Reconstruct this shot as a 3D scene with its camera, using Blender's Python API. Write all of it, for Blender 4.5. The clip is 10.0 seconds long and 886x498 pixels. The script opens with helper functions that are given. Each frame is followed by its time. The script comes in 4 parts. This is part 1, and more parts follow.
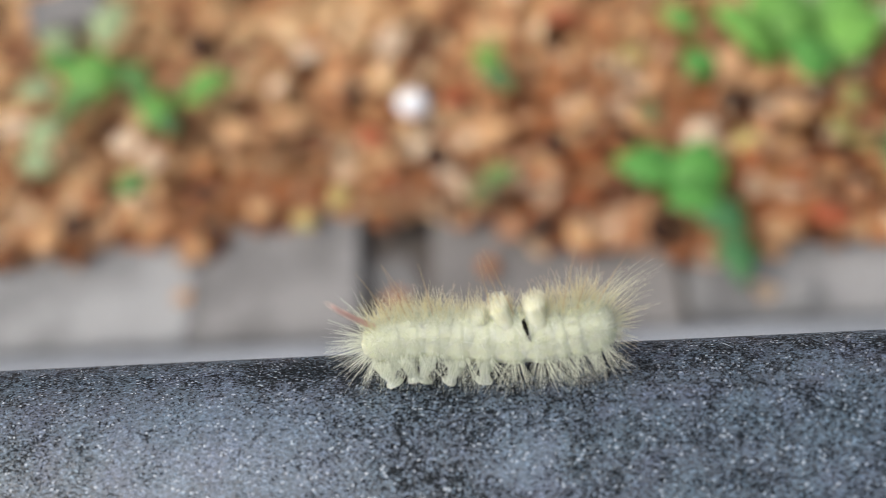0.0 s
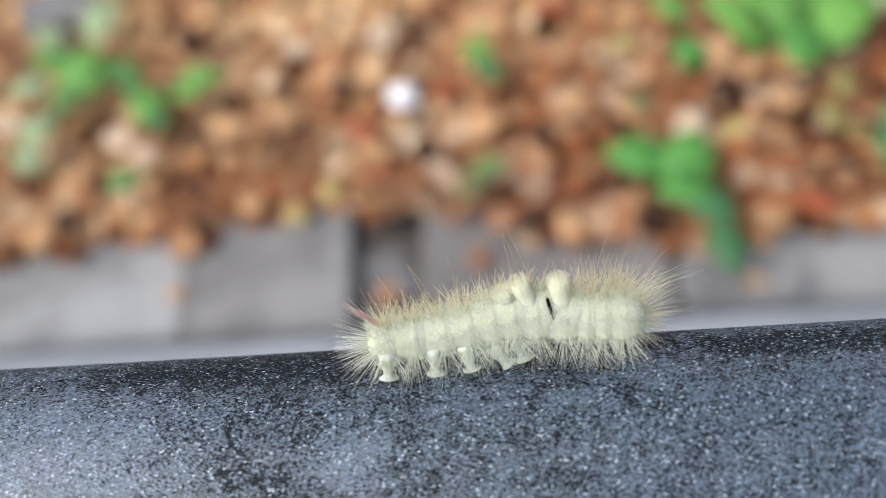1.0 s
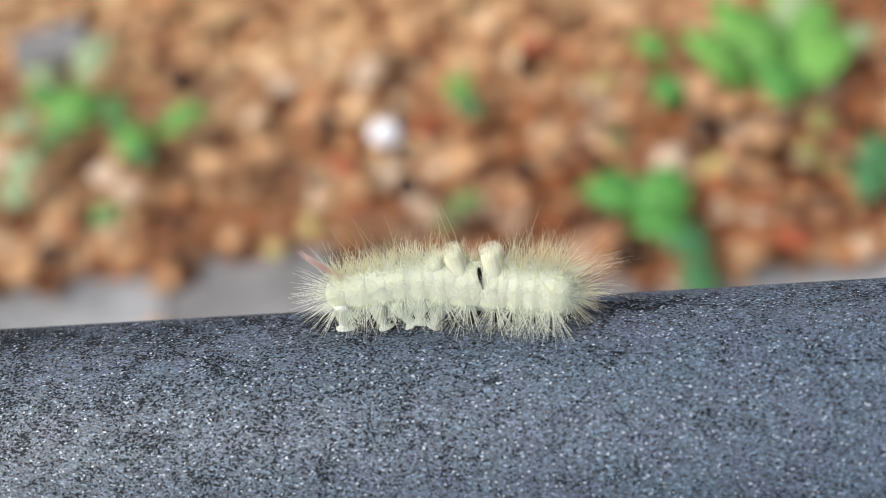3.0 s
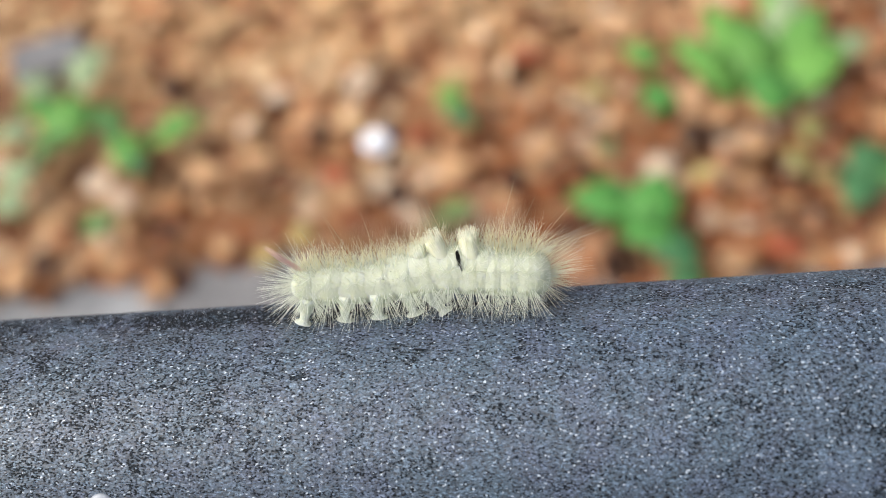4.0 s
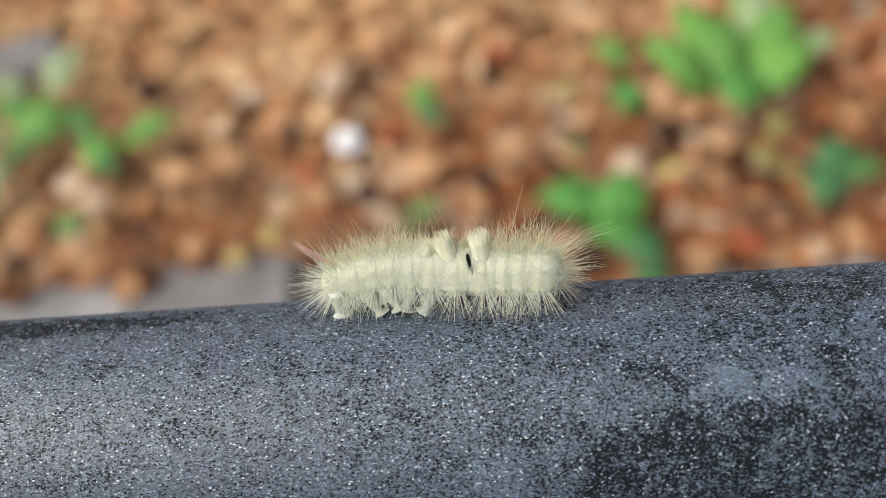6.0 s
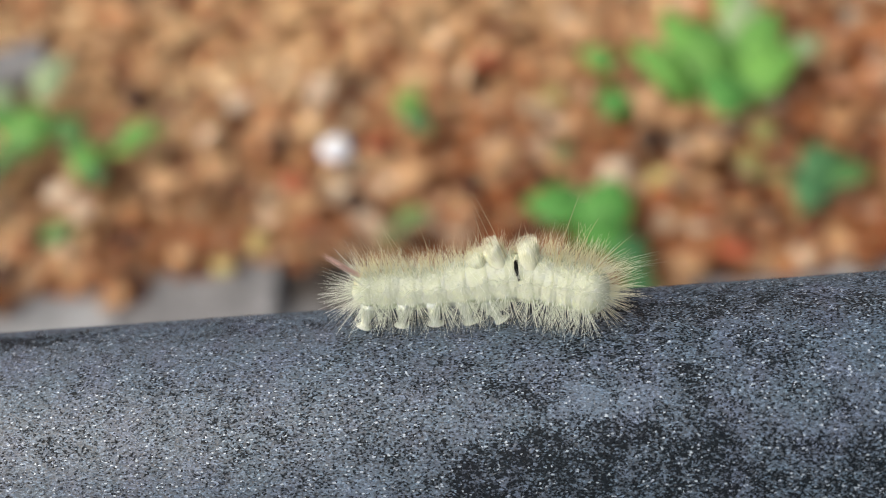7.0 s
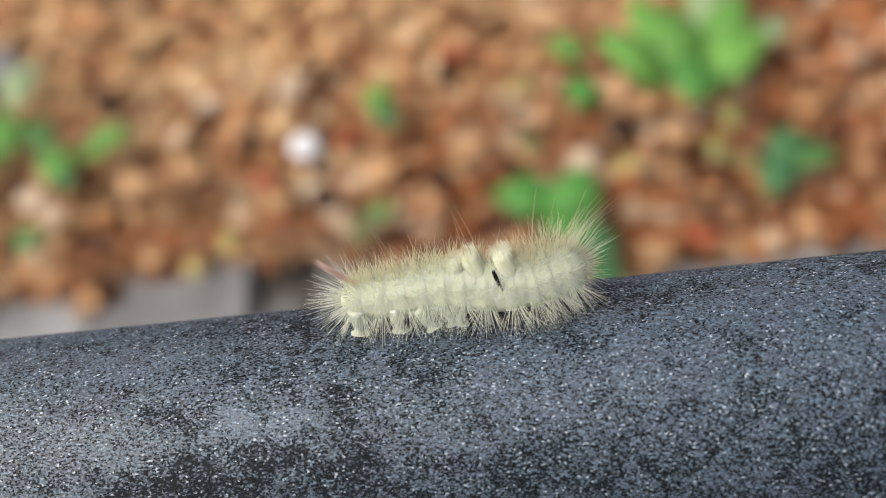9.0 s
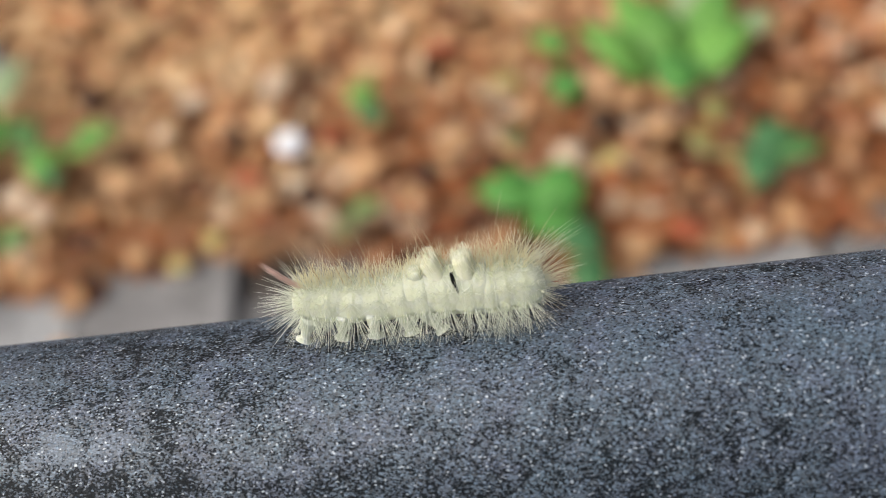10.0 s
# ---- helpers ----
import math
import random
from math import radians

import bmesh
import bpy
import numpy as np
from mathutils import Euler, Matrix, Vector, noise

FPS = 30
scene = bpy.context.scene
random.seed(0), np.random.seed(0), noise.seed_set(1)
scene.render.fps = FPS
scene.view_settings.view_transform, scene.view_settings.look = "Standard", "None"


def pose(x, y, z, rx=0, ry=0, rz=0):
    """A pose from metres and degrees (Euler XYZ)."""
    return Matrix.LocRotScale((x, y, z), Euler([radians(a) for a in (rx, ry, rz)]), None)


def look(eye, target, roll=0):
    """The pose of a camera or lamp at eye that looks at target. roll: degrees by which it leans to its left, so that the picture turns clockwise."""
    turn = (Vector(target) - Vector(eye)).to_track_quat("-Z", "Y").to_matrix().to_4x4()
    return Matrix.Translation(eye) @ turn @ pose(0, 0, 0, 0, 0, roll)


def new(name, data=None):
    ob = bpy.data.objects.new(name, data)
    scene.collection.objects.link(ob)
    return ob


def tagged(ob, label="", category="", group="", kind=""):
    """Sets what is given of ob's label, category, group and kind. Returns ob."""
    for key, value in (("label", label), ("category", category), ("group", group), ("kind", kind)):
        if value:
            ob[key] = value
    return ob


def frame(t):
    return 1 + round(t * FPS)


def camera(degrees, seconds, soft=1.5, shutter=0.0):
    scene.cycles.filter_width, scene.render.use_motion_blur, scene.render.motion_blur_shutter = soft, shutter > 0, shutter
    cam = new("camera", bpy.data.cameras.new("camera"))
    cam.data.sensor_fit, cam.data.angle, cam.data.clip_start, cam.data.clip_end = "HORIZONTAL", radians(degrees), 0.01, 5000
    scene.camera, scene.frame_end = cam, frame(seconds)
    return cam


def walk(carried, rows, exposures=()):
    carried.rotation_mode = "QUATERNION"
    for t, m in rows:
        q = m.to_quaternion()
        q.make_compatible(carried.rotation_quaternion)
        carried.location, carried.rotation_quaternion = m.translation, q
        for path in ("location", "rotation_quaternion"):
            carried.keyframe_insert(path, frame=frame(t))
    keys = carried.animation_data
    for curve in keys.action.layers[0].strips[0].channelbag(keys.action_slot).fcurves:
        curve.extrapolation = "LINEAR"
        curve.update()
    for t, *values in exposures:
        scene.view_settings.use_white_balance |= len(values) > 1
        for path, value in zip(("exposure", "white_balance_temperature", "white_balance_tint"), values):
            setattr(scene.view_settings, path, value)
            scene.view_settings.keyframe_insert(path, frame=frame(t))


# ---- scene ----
LENS = 46.0
cam = camera(LENS, 10.0, soft=0.85)
cam.data.dof.use_dof = True
cam.data.dof.focus_distance = 0.148
cam.data.dof.aperture_fstop = 10.0
PATH = [
    (0.0, pose(0.00000, -0.06717, 1.24151, 38.726, 4.201, -0.457)),
    (0.3, pose(0.00827, -0.06300, 1.24314, 38.351, 4.445, -0.697)),
    (0.5, pose(0.01147, -0.06464, 1.24413, 38.384, 4.535, -0.709)),
    (0.8, pose(0.01924, -0.06739, 1.24357, 38.493, 4.808, -0.542)),
    (1.0, pose(0.02421, -0.06779, 1.24300, 38.235, 4.904, -0.749)),
    (1.2, pose(0.02684, -0.06645, 1.24364, 38.061, 4.976, -0.941)),
    (1.5, pose(0.03364, -0.06895, 1.24285, 38.185, 5.102, -1.117)),
    (1.8, pose(0.04935, -0.07501, 1.23925, 40.178, 5.486, -0.675)),
    (2.0, pose(0.05847, -0.07125, 1.23976, 39.671, 5.568, -0.931)),
    (2.2, pose(0.06555, -0.07634, 1.23943, 40.226, 5.312, -0.591)),
    (3.3, pose(0.09002, -0.08094, 1.23916, 40.621, 5.782, 0.126)),
    (3.5, pose(0.09722, -0.08199, 1.23959, 40.761, 6.068, 0.140)),
    (3.7, pose(0.10399, -0.08317, 1.24023, 40.850, 6.102, 0.238)),
    (4.0, pose(0.11027, -0.08470, 1.24011, 41.025, 5.823, 0.266)),
    (4.2, pose(0.11240, -0.08604, 1.24007, 41.168, 5.591, 0.248)),
    (4.5, pose(0.11777, -0.08643, 1.23966, 41.077, 5.667, 0.083)),
    (4.8, pose(0.12936, -0.08298, 1.24026, 40.688, 6.136, -0.269)),
    (5.0, pose(0.13426, -0.08367, 1.24074, 40.552, 6.311, -0.252)),
    (5.3, pose(0.13667, -0.08604, 1.24068, 40.888, 6.005, -0.032)),
    (5.5, pose(0.14044, -0.08622, 1.24136, 40.914, 6.028, 0.089)),
    (5.7, pose(0.14670, -0.08544, 1.24119, 40.802, 6.001, 0.021)),
    (6.8, pose(0.17216, -0.08570, 1.24239, 41.013, 6.133, -0.322)),
    (7.0, pose(0.17465, -0.08592, 1.24294, 41.115, 6.142, -0.305)),
    (7.2, pose(0.17739, -0.08553, 1.24298, 41.058, 6.143, -0.423)),
    (7.5, pose(0.18496, -0.08526, 1.24370, 41.016, 6.488, -0.673)),
    (7.8, pose(0.19382, -0.08388, 1.24260, 40.741, 6.902, -0.954)),
    (8.0, pose(0.19838, -0.08337, 1.24208, 40.592, 7.012, -1.007)),
    (8.2, pose(0.20242, -0.08373, 1.24151, 40.594, 7.178, -1.128)),
    (8.5, pose(0.20910, -0.08423, 1.24126, 40.733, 7.180, -1.296)),
    (8.8, pose(0.21744, -0.08333, 1.24017, 40.582, 7.317, -1.396)),
    (9.0, pose(0.22360, -0.08323, 1.23992, 40.486, 7.357, -1.558)),
    (9.2, pose(0.23040, -0.08396, 1.24007, 40.484, 7.515, -1.587)),
    (9.5, pose(0.23630, -0.08447, 1.24015, 40.396, 7.648, -1.605)),
    (9.8, pose(0.24346, -0.08232, 1.24047, 40.301, 7.618, -1.813)),
    (10.0, pose(0.24855, -0.08075, 1.23926, 40.036, 7.728, -1.956)),
]
walk(cam, PATH, exposures=[(0.0, 0.33, 7060, 9), (0.5, 0.42, 6610, 9), (1.2, 0.44, 6610, 9), (1.5, 0.44, 6630, 9), (1.8, 0.35, 6670, 9), (2.1, 0.43, 6710, 9), (3.6, 0.45, 6810, 9), (4.1, 0.45, 6810, 9), (4.7, 0.27, 7190, 9), (10.0, 0.27, 7190, 9)])

# ---- world and light: a bright overcast day ----
world = bpy.data.worlds.new("overcast_sky")
scene.world = world
world.use_nodes = True
wn, wl = world.node_tree.nodes, world.node_tree.links
sky = wn.new("ShaderNodeTexSky")
sky.sky_type = "NISHITA"
sky.sun_disc = False
sky.sun_elevation = radians(48)
sky.sun_rotation = radians(256)
sky.air_density, sky.dust_density = 1.0, 3.0
pale = wn.new("ShaderNodeHueSaturation")
pale.inputs["Saturation"].default_value = 0.5
wl.new(sky.outputs[0], pale.inputs["Color"])
wl.new(pale.outputs[0], wn["Background"].inputs["Color"])
wn["Background"].inputs["Strength"].default_value = 0.14
sun_data = bpy.data.lights.new("sun", "SUN")
sun_data.energy, sun_data.angle, sun_data.color = 1.75, radians(60), (1.0, 0.98, 0.95)
sun = new("sun", sun_data)
sun.matrix_world = look((-2.7, -0.7, 3.4), (0, 0, 0))

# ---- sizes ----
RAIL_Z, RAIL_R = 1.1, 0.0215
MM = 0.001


# ---- materials ----
def rgb(r, g, b):
    """Linear colour from the usual 0 to 255 values."""
    def lin(c):
        c /= 255
        return c / 12.92 if c <= 0.04045 else ((c + 0.055) / 1.055) ** 2.4
    return (lin(r), lin(g), lin(b), 1)


class Mat:
    """A node material with short calls for its nodes."""

    def __init__(self, name, rough=0.6, spec=0.5):
        self.m = bpy.data.materials.new(name)
        self.m.use_nodes = True
        self.t = self.m.node_tree
        self.b = self.t.nodes["Principled BSDF"]
        self.b.inputs["Roughness"].default_value = rough
        self.b.inputs["Specular IOR Level"].default_value = spec

    def node(self, kind, **values):
        n = self.t.nodes.new(kind)
        for key, v in values.items():
            n.inputs[key.replace("_", " ")].default_value = v
        return n

    def link(self, a, b):
        self.t.links.new(a, b)

    def coords(self):
        return self.node("ShaderNodeTexCoord").outputs["Object"]

    def noise(self, scale, detail=4, rough=0.55, at=None):
        n = self.node("ShaderNodeTexNoise", Scale=scale, Detail=detail, Roughness=rough)
        self.link(at or self.coords(), n.inputs["Vector"])
        return n.outputs["Fac"]

    def ramp(self, fac, *stops):
        n = self.node("ShaderNodeValToRGB")
        e = n.color_ramp.elements
        while len(e) < len(stops):
            e.new(0.5)
        for k, (p, c) in zip(e, stops):
            k.position = p
            k.color = c if hasattr(c, "__len__") else (c, c, c, 1)
        self.link(fac, n.inputs["Fac"])
        return n.outputs["Color"]

    def mix(self, fac, a, b, how="MIX"):
        n = self.t.nodes.new("ShaderNodeMixRGB")
        n.blend_type = how
        for sock, v in zip(n.inputs, (fac, a, b)):
            if isinstance(v, bpy.types.NodeSocket):
                self.link(v, sock)
            else:
                sock.default_value = v
        return n.outputs["Color"]

    def math(self, how, a, b=0.0, clamp=False):
        n = self.t.nodes.new("ShaderNodeMath")
        n.operation, n.use_clamp = how, clamp
        for sock, v in zip(n.inputs, (a, b)):
            if isinstance(v, bpy.types.NodeSocket):
                self.link(v, sock)
            else:
                sock.default_value = v
        return n.outputs[0]

    def color(self, c):
        if isinstance(c, bpy.types.NodeSocket):
            self.link(c, self.b.inputs["Base Color"])
        else:
            self.b.inputs["Base Color"].default_value = c
        return self

    def rough(self, c):
        self.link(c, self.b.inputs["Roughness"])

    def bump(self, height, strength, distance):
        n = self.node("ShaderNodeBump", Strength=strength, Distance=distance)
        self.link(height, n.inputs["Height"])
        self.link(n.outputs[0], self.b.inputs["Normal"])

    def glow_through(self, c, share):
        """Light that passes through thin hair or leaf."""
        t = self.t.nodes.new("ShaderNodeBsdfTranslucent")
        if isinstance(c, bpy.types.NodeSocket):
            self.link(c, t.inputs["Color"])
        else:
            t.inputs["Color"].default_value = c
        x = self.t.nodes.new("ShaderNodeMixShader")
        x.inputs[0].default_value = share
        self.link(self.b.outputs[0], x.inputs[1])
        self.link(t.outputs[0], x.inputs[2])
        self.link(x.outputs[0], self.t.nodes["Material Output"].inputs["Surface"])


def blot(k, p, centre, size, edge, soft=0.35):
    """1 inside an uneven patch round centre, 0 outside: a stain with its own shape."""
    sub = k.node("ShaderNodeVectorMath")
    sub.operation = "SUBTRACT"
    k.link(p, sub.inputs[0])
    sub.inputs[1].default_value = centre
    div = k.node("ShaderNodeVectorMath")
    div.operation = "DIVIDE"
    k.link(sub.outputs[0], div.inputs[0])
    div.inputs[1].default_value = size
    ln = k.node("ShaderNodeVectorMath")
    ln.operation = "LENGTH"
    k.link(div.outputs[0], ln.inputs[0])
    d = k.math("ADD", ln.outputs["Value"], k.math("MULTIPLY", k.math("SUBTRACT", edge, 0.5), 1.5))
    return k.math("MULTIPLY", k.math("SUBTRACT", 1.0 + soft / 2, d), 1 / soft, clamp=True)


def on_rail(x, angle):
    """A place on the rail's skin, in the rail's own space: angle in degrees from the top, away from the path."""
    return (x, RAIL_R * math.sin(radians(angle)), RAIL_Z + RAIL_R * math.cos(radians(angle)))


def rail_paint():
    k = Mat("weathered_slate_grit_paint", 0.4, 0.5)
    p = k.coords()
    long = k.node("ShaderNodeVectorMath")
    long.operation = "MULTIPLY"
    k.link(p, long.inputs[0])
    long.inputs[1].default_value = (0.62, 1.0, 1.0)
    cells = k.node("ShaderNodeTexVoronoi", Scale=5200)
    k.link(long.outputs[0], cells.inputs["Vector"])
    grain = k.node("ShaderNodeSeparateColor")
    k.link(cells.outputs["Color"], grain.inputs[0])
    glints = k.node("ShaderNodeTexVoronoi", Scale=5200)
    k.link(long.outputs[0], glints.inputs["Vector"])
    glint = k.node("ShaderNodeSeparateColor")
    k.link(glints.outputs["Color"], glint.inputs[0])
    grit = k.noise(3000, 2, 0.75, long.outputs[0])
    fine = k.noise(2500, 3, 0.75, long.outputs[0])
    mott = k.noise(260, 5, 0.65, p)
    wide = k.noise(38, 5, 0.6, p)
    edge = k.noise(120, 6, 0.75, p)
    tint = k.noise(150, 4, 0.6, p)
    # slate paint whose hue drifts between blue, violet and teal
    rough_mix = k.math("ADD", k.math("MULTIPLY", grain.outputs[0], 0.5), k.math("MULTIPLY", k.math("SUBTRACT", grit, 0.25), 1.0))
    base = k.ramp(rough_mix, (0.15, rgb(31, 38, 48)), (0.42, rgb(62, 76, 93)), (0.65, rgb(87, 104, 125)), (0.85, rgb(124, 145, 170)), (1.0, rgb(184, 203, 224)))
    hue = k.ramp(tint, (0.34, (0.88, 0.99, 0.97, 1)), (0.5, (0.93, 0.98, 0.99, 1)), (0.66, (0.99, 0.93, 1.0, 1)))
    base = k.mix(1.0, base, hue, "MULTIPLY")
    # dirt, and pit shade painted black between grains, crowding together in stains and lichen
    side = k.node("ShaderNodeSeparateXYZ")
    k.link(p, side.inputs[0])
    crest = k.math("MULTIPLY", k.math("SUBTRACT", side.outputs["Y"], 0.0045), 160, clamp=True)
    # lichen along the crest, with the crest's shading put into the same black
    lichen_shade = k.ramp(k.noise(420, 5, 0.7, p), (0.47, 0.0), (0.56, 1.0))
    runs = k.ramp(k.noise(22, 4, 0.6, p), (0.35, 0.15), (0.6, 1.0))
    dirt_shade = k.math("ADD", k.math("MULTIPLY", k.ramp(wide, (0.42, 0.0), (0.72, 1.0)), 0.22), k.math("MULTIPLY", k.ramp(mott, (0.48, 0.0), (0.66, 1.0)), 0.26))
    dirt_shade = k.math("ADD", dirt_shade, k.math("MULTIPLY", k.math("MULTIPLY", crest, lichen_shade), k.math("MULTIPLY", runs, 0.55)))
    dark = None
    for x, angle, sx, sr, much in ((0.182, -52, 0.020, 0.0095, 0.75), (0.250, -64, 0.060, 0.011, 0.4), (0.262, -34, 0.026, 0.005, 0.2), (-0.012, 34, 0.022, 0.0055, 0.8), (-0.009, -8, 0.006, 0.011, 0.25),
                                   (0.075, 30, 0.030, 0.0035, 0.8), (0.215, 18, 0.030, 0.003, 0.3)):
        b = k.math("MULTIPLY", blot(k, p, on_rail(x, angle), (sx, sr, sr), edge), much)
        dark = b if dark is None else k.math("MAXIMUM", dark, b)
    speck = k.ramp(k.noise(520, 4, 0.7, p), (0.36, 0.3), (0.58, 1.0))
    dirt_shade = k.math("ADD", dirt_shade, k.math("MULTIPLY", k.math("MULTIPLY", dark, speck), 0.8))
    for x, angle, sx, sr, much in ((0.0, 8, 0.055, 0.022, 0.28), (0.24, -20, 0.075, 0.03, 0.14), (0.192, -14, 0.022, 0.013, 0.3)):
        film = blot(k, p, on_rail(x, angle), (sx, sr, sr), edge, 0.8)
        dirt_shade = k.math("ADD", dirt_shade, k.math("MULTIPLY", k.math("MULTIPLY", film, k.ramp(k.noise(130, 6, 0.7, p), (0.38, 0.1), (0.62, 1.0))), much))
    light = None
    for x, angle, sx, sr in ((0.181, -23, 0.0042, 0.0034), (0.188, -22, 0.0028, 0.0024), (0.001, -10, 0.0055, 0.0055), (-0.035, -5, 0.020, 0.010), (0.150, -52, 0.004, 0.003)):
        b = blot(k, p, on_rail(x, angle), (sx, sr, sr), edge, 0.9)
        light = b if light is None else k.math("MAXIMUM", light, b)
    light = k.math("MULTIPLY", light, speck)
    dirt_shade = k.math("SUBTRACT", dirt_shade, k.math("MULTIPLY", light, 0.3))
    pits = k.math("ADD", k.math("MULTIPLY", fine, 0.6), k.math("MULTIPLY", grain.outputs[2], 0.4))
    pits = k.math("ADD", pits, k.math("MULTIPLY", k.math("MINIMUM", dirt_shade, 0.72), 0.42))
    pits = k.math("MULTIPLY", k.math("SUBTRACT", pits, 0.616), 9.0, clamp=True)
    # small black flecks of lichen, drawn out along the rail
    drawn = k.node("ShaderNodeVectorMath")
    drawn.operation = "MULTIPLY"
    k.link(p, drawn.inputs[0])
    drawn.inputs[1].default_value = (0.55, 1.0, 1.0)
    fleck = k.math("MULTIPLY", k.ramp(k.noise(900, 3, 0.6, drawn.outputs[0]), (0.60, 0.0), (0.66, 1.0)), k.ramp(k.noise(95, 3, 0.6, p), (0.50, 0.0), (0.60, 1.0)))
    fleck = k.math("MULTIPLY", fleck, k.math("MULTIPLY", k.math("ADD", side.outputs["Y"], 0.008), 150, clamp=True))
    pits = k.math("MAXIMUM", pits, fleck)
    base = k.mix(k.math("MULTIPLY", light, 0.13), base, rgb(146, 168, 202))
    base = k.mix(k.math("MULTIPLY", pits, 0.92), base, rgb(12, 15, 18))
    # pale specks: glints of the grit painted into the base colour
    painted_glint = k.ramp(glint.outputs[1], (0.976, 0.0), (0.983, 1.0))
    base = k.mix(k.math("MULTIPLY", painted_glint, 0.8), base, rgb(206, 218, 232))
    k.link(k.math("MULTIPLY", k.math("SUBTRACT", 1.0, k.math("MULTIPLY", pits, 0.85)), 0.8), k.b.inputs["Specular IOR Level"])
    k.color(base)
    # the thin clear film over the grit that takes the sky's sheen
    film = k.math("MULTIPLY", k.math("SUBTRACT", 1.0, crest), k.math("SUBTRACT", 1.0, k.math("MULTIPLY", pits, 0.85)))
    k.link(k.math("MULTIPLY", film, 0.5), k.b.inputs["Coat Weight"])
    k.b.inputs["Coat Roughness"].default_value = 0.54
    smooth = k.ramp(grain.outputs[1], (0.0, 0.46), (0.88, 0.34), (0.95, 0.13))
    k.rough(k.mix(crest, smooth, (0.85, 0.85, 0.85, 1)))
    k.bump(k.math("SUBTRACT", k.math("ADD", grit, fine), pits), 0.75, 0.0002)
    return k.m


def skin(name, c, fine=2500, relief=0.45):
    k = Mat(name, 0.55, 0.3)
    n = k.noise(700, 4)
    k.color(k.mix(k.ramp(n, (0.35, 0.0), (0.7, 1.0)), c, (c[0] * 1.1, c[1] * 1.08, c[2] * 1.2, 1)))
    k.b.inputs["Subsurface Weight"].default_value = 0.6
    k.b.inputs["Subsurface Radius"].default_value = (0.0012, 0.0011, 0.0007)
    k.b.inputs["Subsurface Scale"].default_value = 1.0
    k.bump(k.math("ADD", k.noise(fine, 3), k.math("MULTIPLY", k.noise(650, 2), 2.0)), relief, 0.00025)
    return k.m


def hair_mat(name, a, b, share=0.5, tip=None):
    k = Mat(name, 0.5, 0.35)
    isl = k.node("ShaderNodeNewGeometry").outputs["Random Per Island"]
    c = k.ramp(isl, (0.0, a), (1.0, b))
    if tip:
        # the pigment of the tips, high over the back
        high = k.node("ShaderNodeSeparateXYZ")
        k.link(k.coords(), high.inputs[0])
        k_tip = k.math("MULTIPLY", k.math("SUBTRACT", high.outputs["Z"], 0.0098), 300, clamp=True)
        c = k.mix(k.math("MULTIPLY", k_tip, 0.85), c, tip)
    k.color(c)
    k.glow_through(c, share)
    return k.m


def litter_mat():
    k = Mat("dry_brown_leaf", 0.6, 0.35)
    isl = k.node("ShaderNodeNewGeometry").outputs["Random Per Island"]
    c = k.ramp(isl, (0.0, rgb(78, 52, 37)), (0.16, rgb(128, 78, 50)), (0.28, rgb(200, 132, 86)), (0.43, rgb(174, 104, 64)), (0.57, rgb(212, 160, 112)),
               (0.70, rgb(230, 194, 152)), (0.81, rgb(204, 140, 102)), (0.90, rgb(240, 214, 184)), (1.0, rgb(246, 232, 210)))
    n = k.noise(60, 4)
    c = k.mix(k.ramp(n, (0.4, 0.0), (0.75, 0.32)), c, rgb(138, 88, 58))
    far = k.node("ShaderNodeSeparateXYZ")
    k.link(k.coords(), far.inputs[0])
    # leaf colour turns paler buff with distance and towards negative x
    paler = k.math("MULTIPLY", k.math("SUBTRACT", far.outputs["Y"], 1.0), 1.6, clamp=True)
    paler = k.math("SUBTRACT", paler, k.math("MULTIPLY", far.outputs["X"], 0.7), clamp=True)
    c = k.mix(k.math("MULTIPLY", paler, k.ramp(isl, (0.12, 0.0), (0.65, 0.75))), c, rgb(238, 204, 156))
    # damp, rotting leaves in a ragged strip along the kerb
    near = k.math("MULTIPLY", k.math("SUBTRACT", 1.3, far.outputs["Y"]), 4.0, clamp=True)
    damp = k.math("MULTIPLY", near, k.ramp(k.noise(7, 4, 0.6), (0.38, 0.0), (0.56, 1.0)))
    c = k.mix(k.math("MULTIPLY", damp, 0.8), c, k.mix(1.0, c, (0.62, 0.50, 0.42, 1), "MULTIPLY"))
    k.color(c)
    k.bump(k.noise(400, 3), 0.3, 0.001)
    k.glow_through(c, 0.2)
    return k.m


def leaf_mat(name, c):
    k = Mat(name, 0.5, 0.4)
    n = k.noise(45, 4)
    col = k.mix(k.ramp(n, (0.35, 0.0), (0.75, 0.5)), c, (c[0] * 0.62, c[1] * 0.62, c[2] * 0.6, 1))
    k.color(col)
    k.bump(k.noise(300, 3), 0.25, 0.001)
    k.glow_through(col, 0.25)
    return k.m


def stone_mat(name, a, b):
    k = Mat(name, 0.75, 0.4)
    rnd = k.node("ShaderNodeObjectInfo").outputs["Random"]
    n = k.noise(9, 6, 0.65)
    f = k.noise(260, 3, 0.7)
    c = k.mix(k.ramp(n, (0.36, 0.0), (0.62, 1.0)), a, b)
    c = k.mix(k.math("MULTIPLY", rnd, 0.3), c, rgb(120, 112, 108))
    c = k.mix(k.ramp(f, (0.42, 0.5), (0.55, 0.0)), c, rgb(92, 88, 86))
    k.color(c)
    k.bump(f, 0.35, 0.0015)
    return k.m


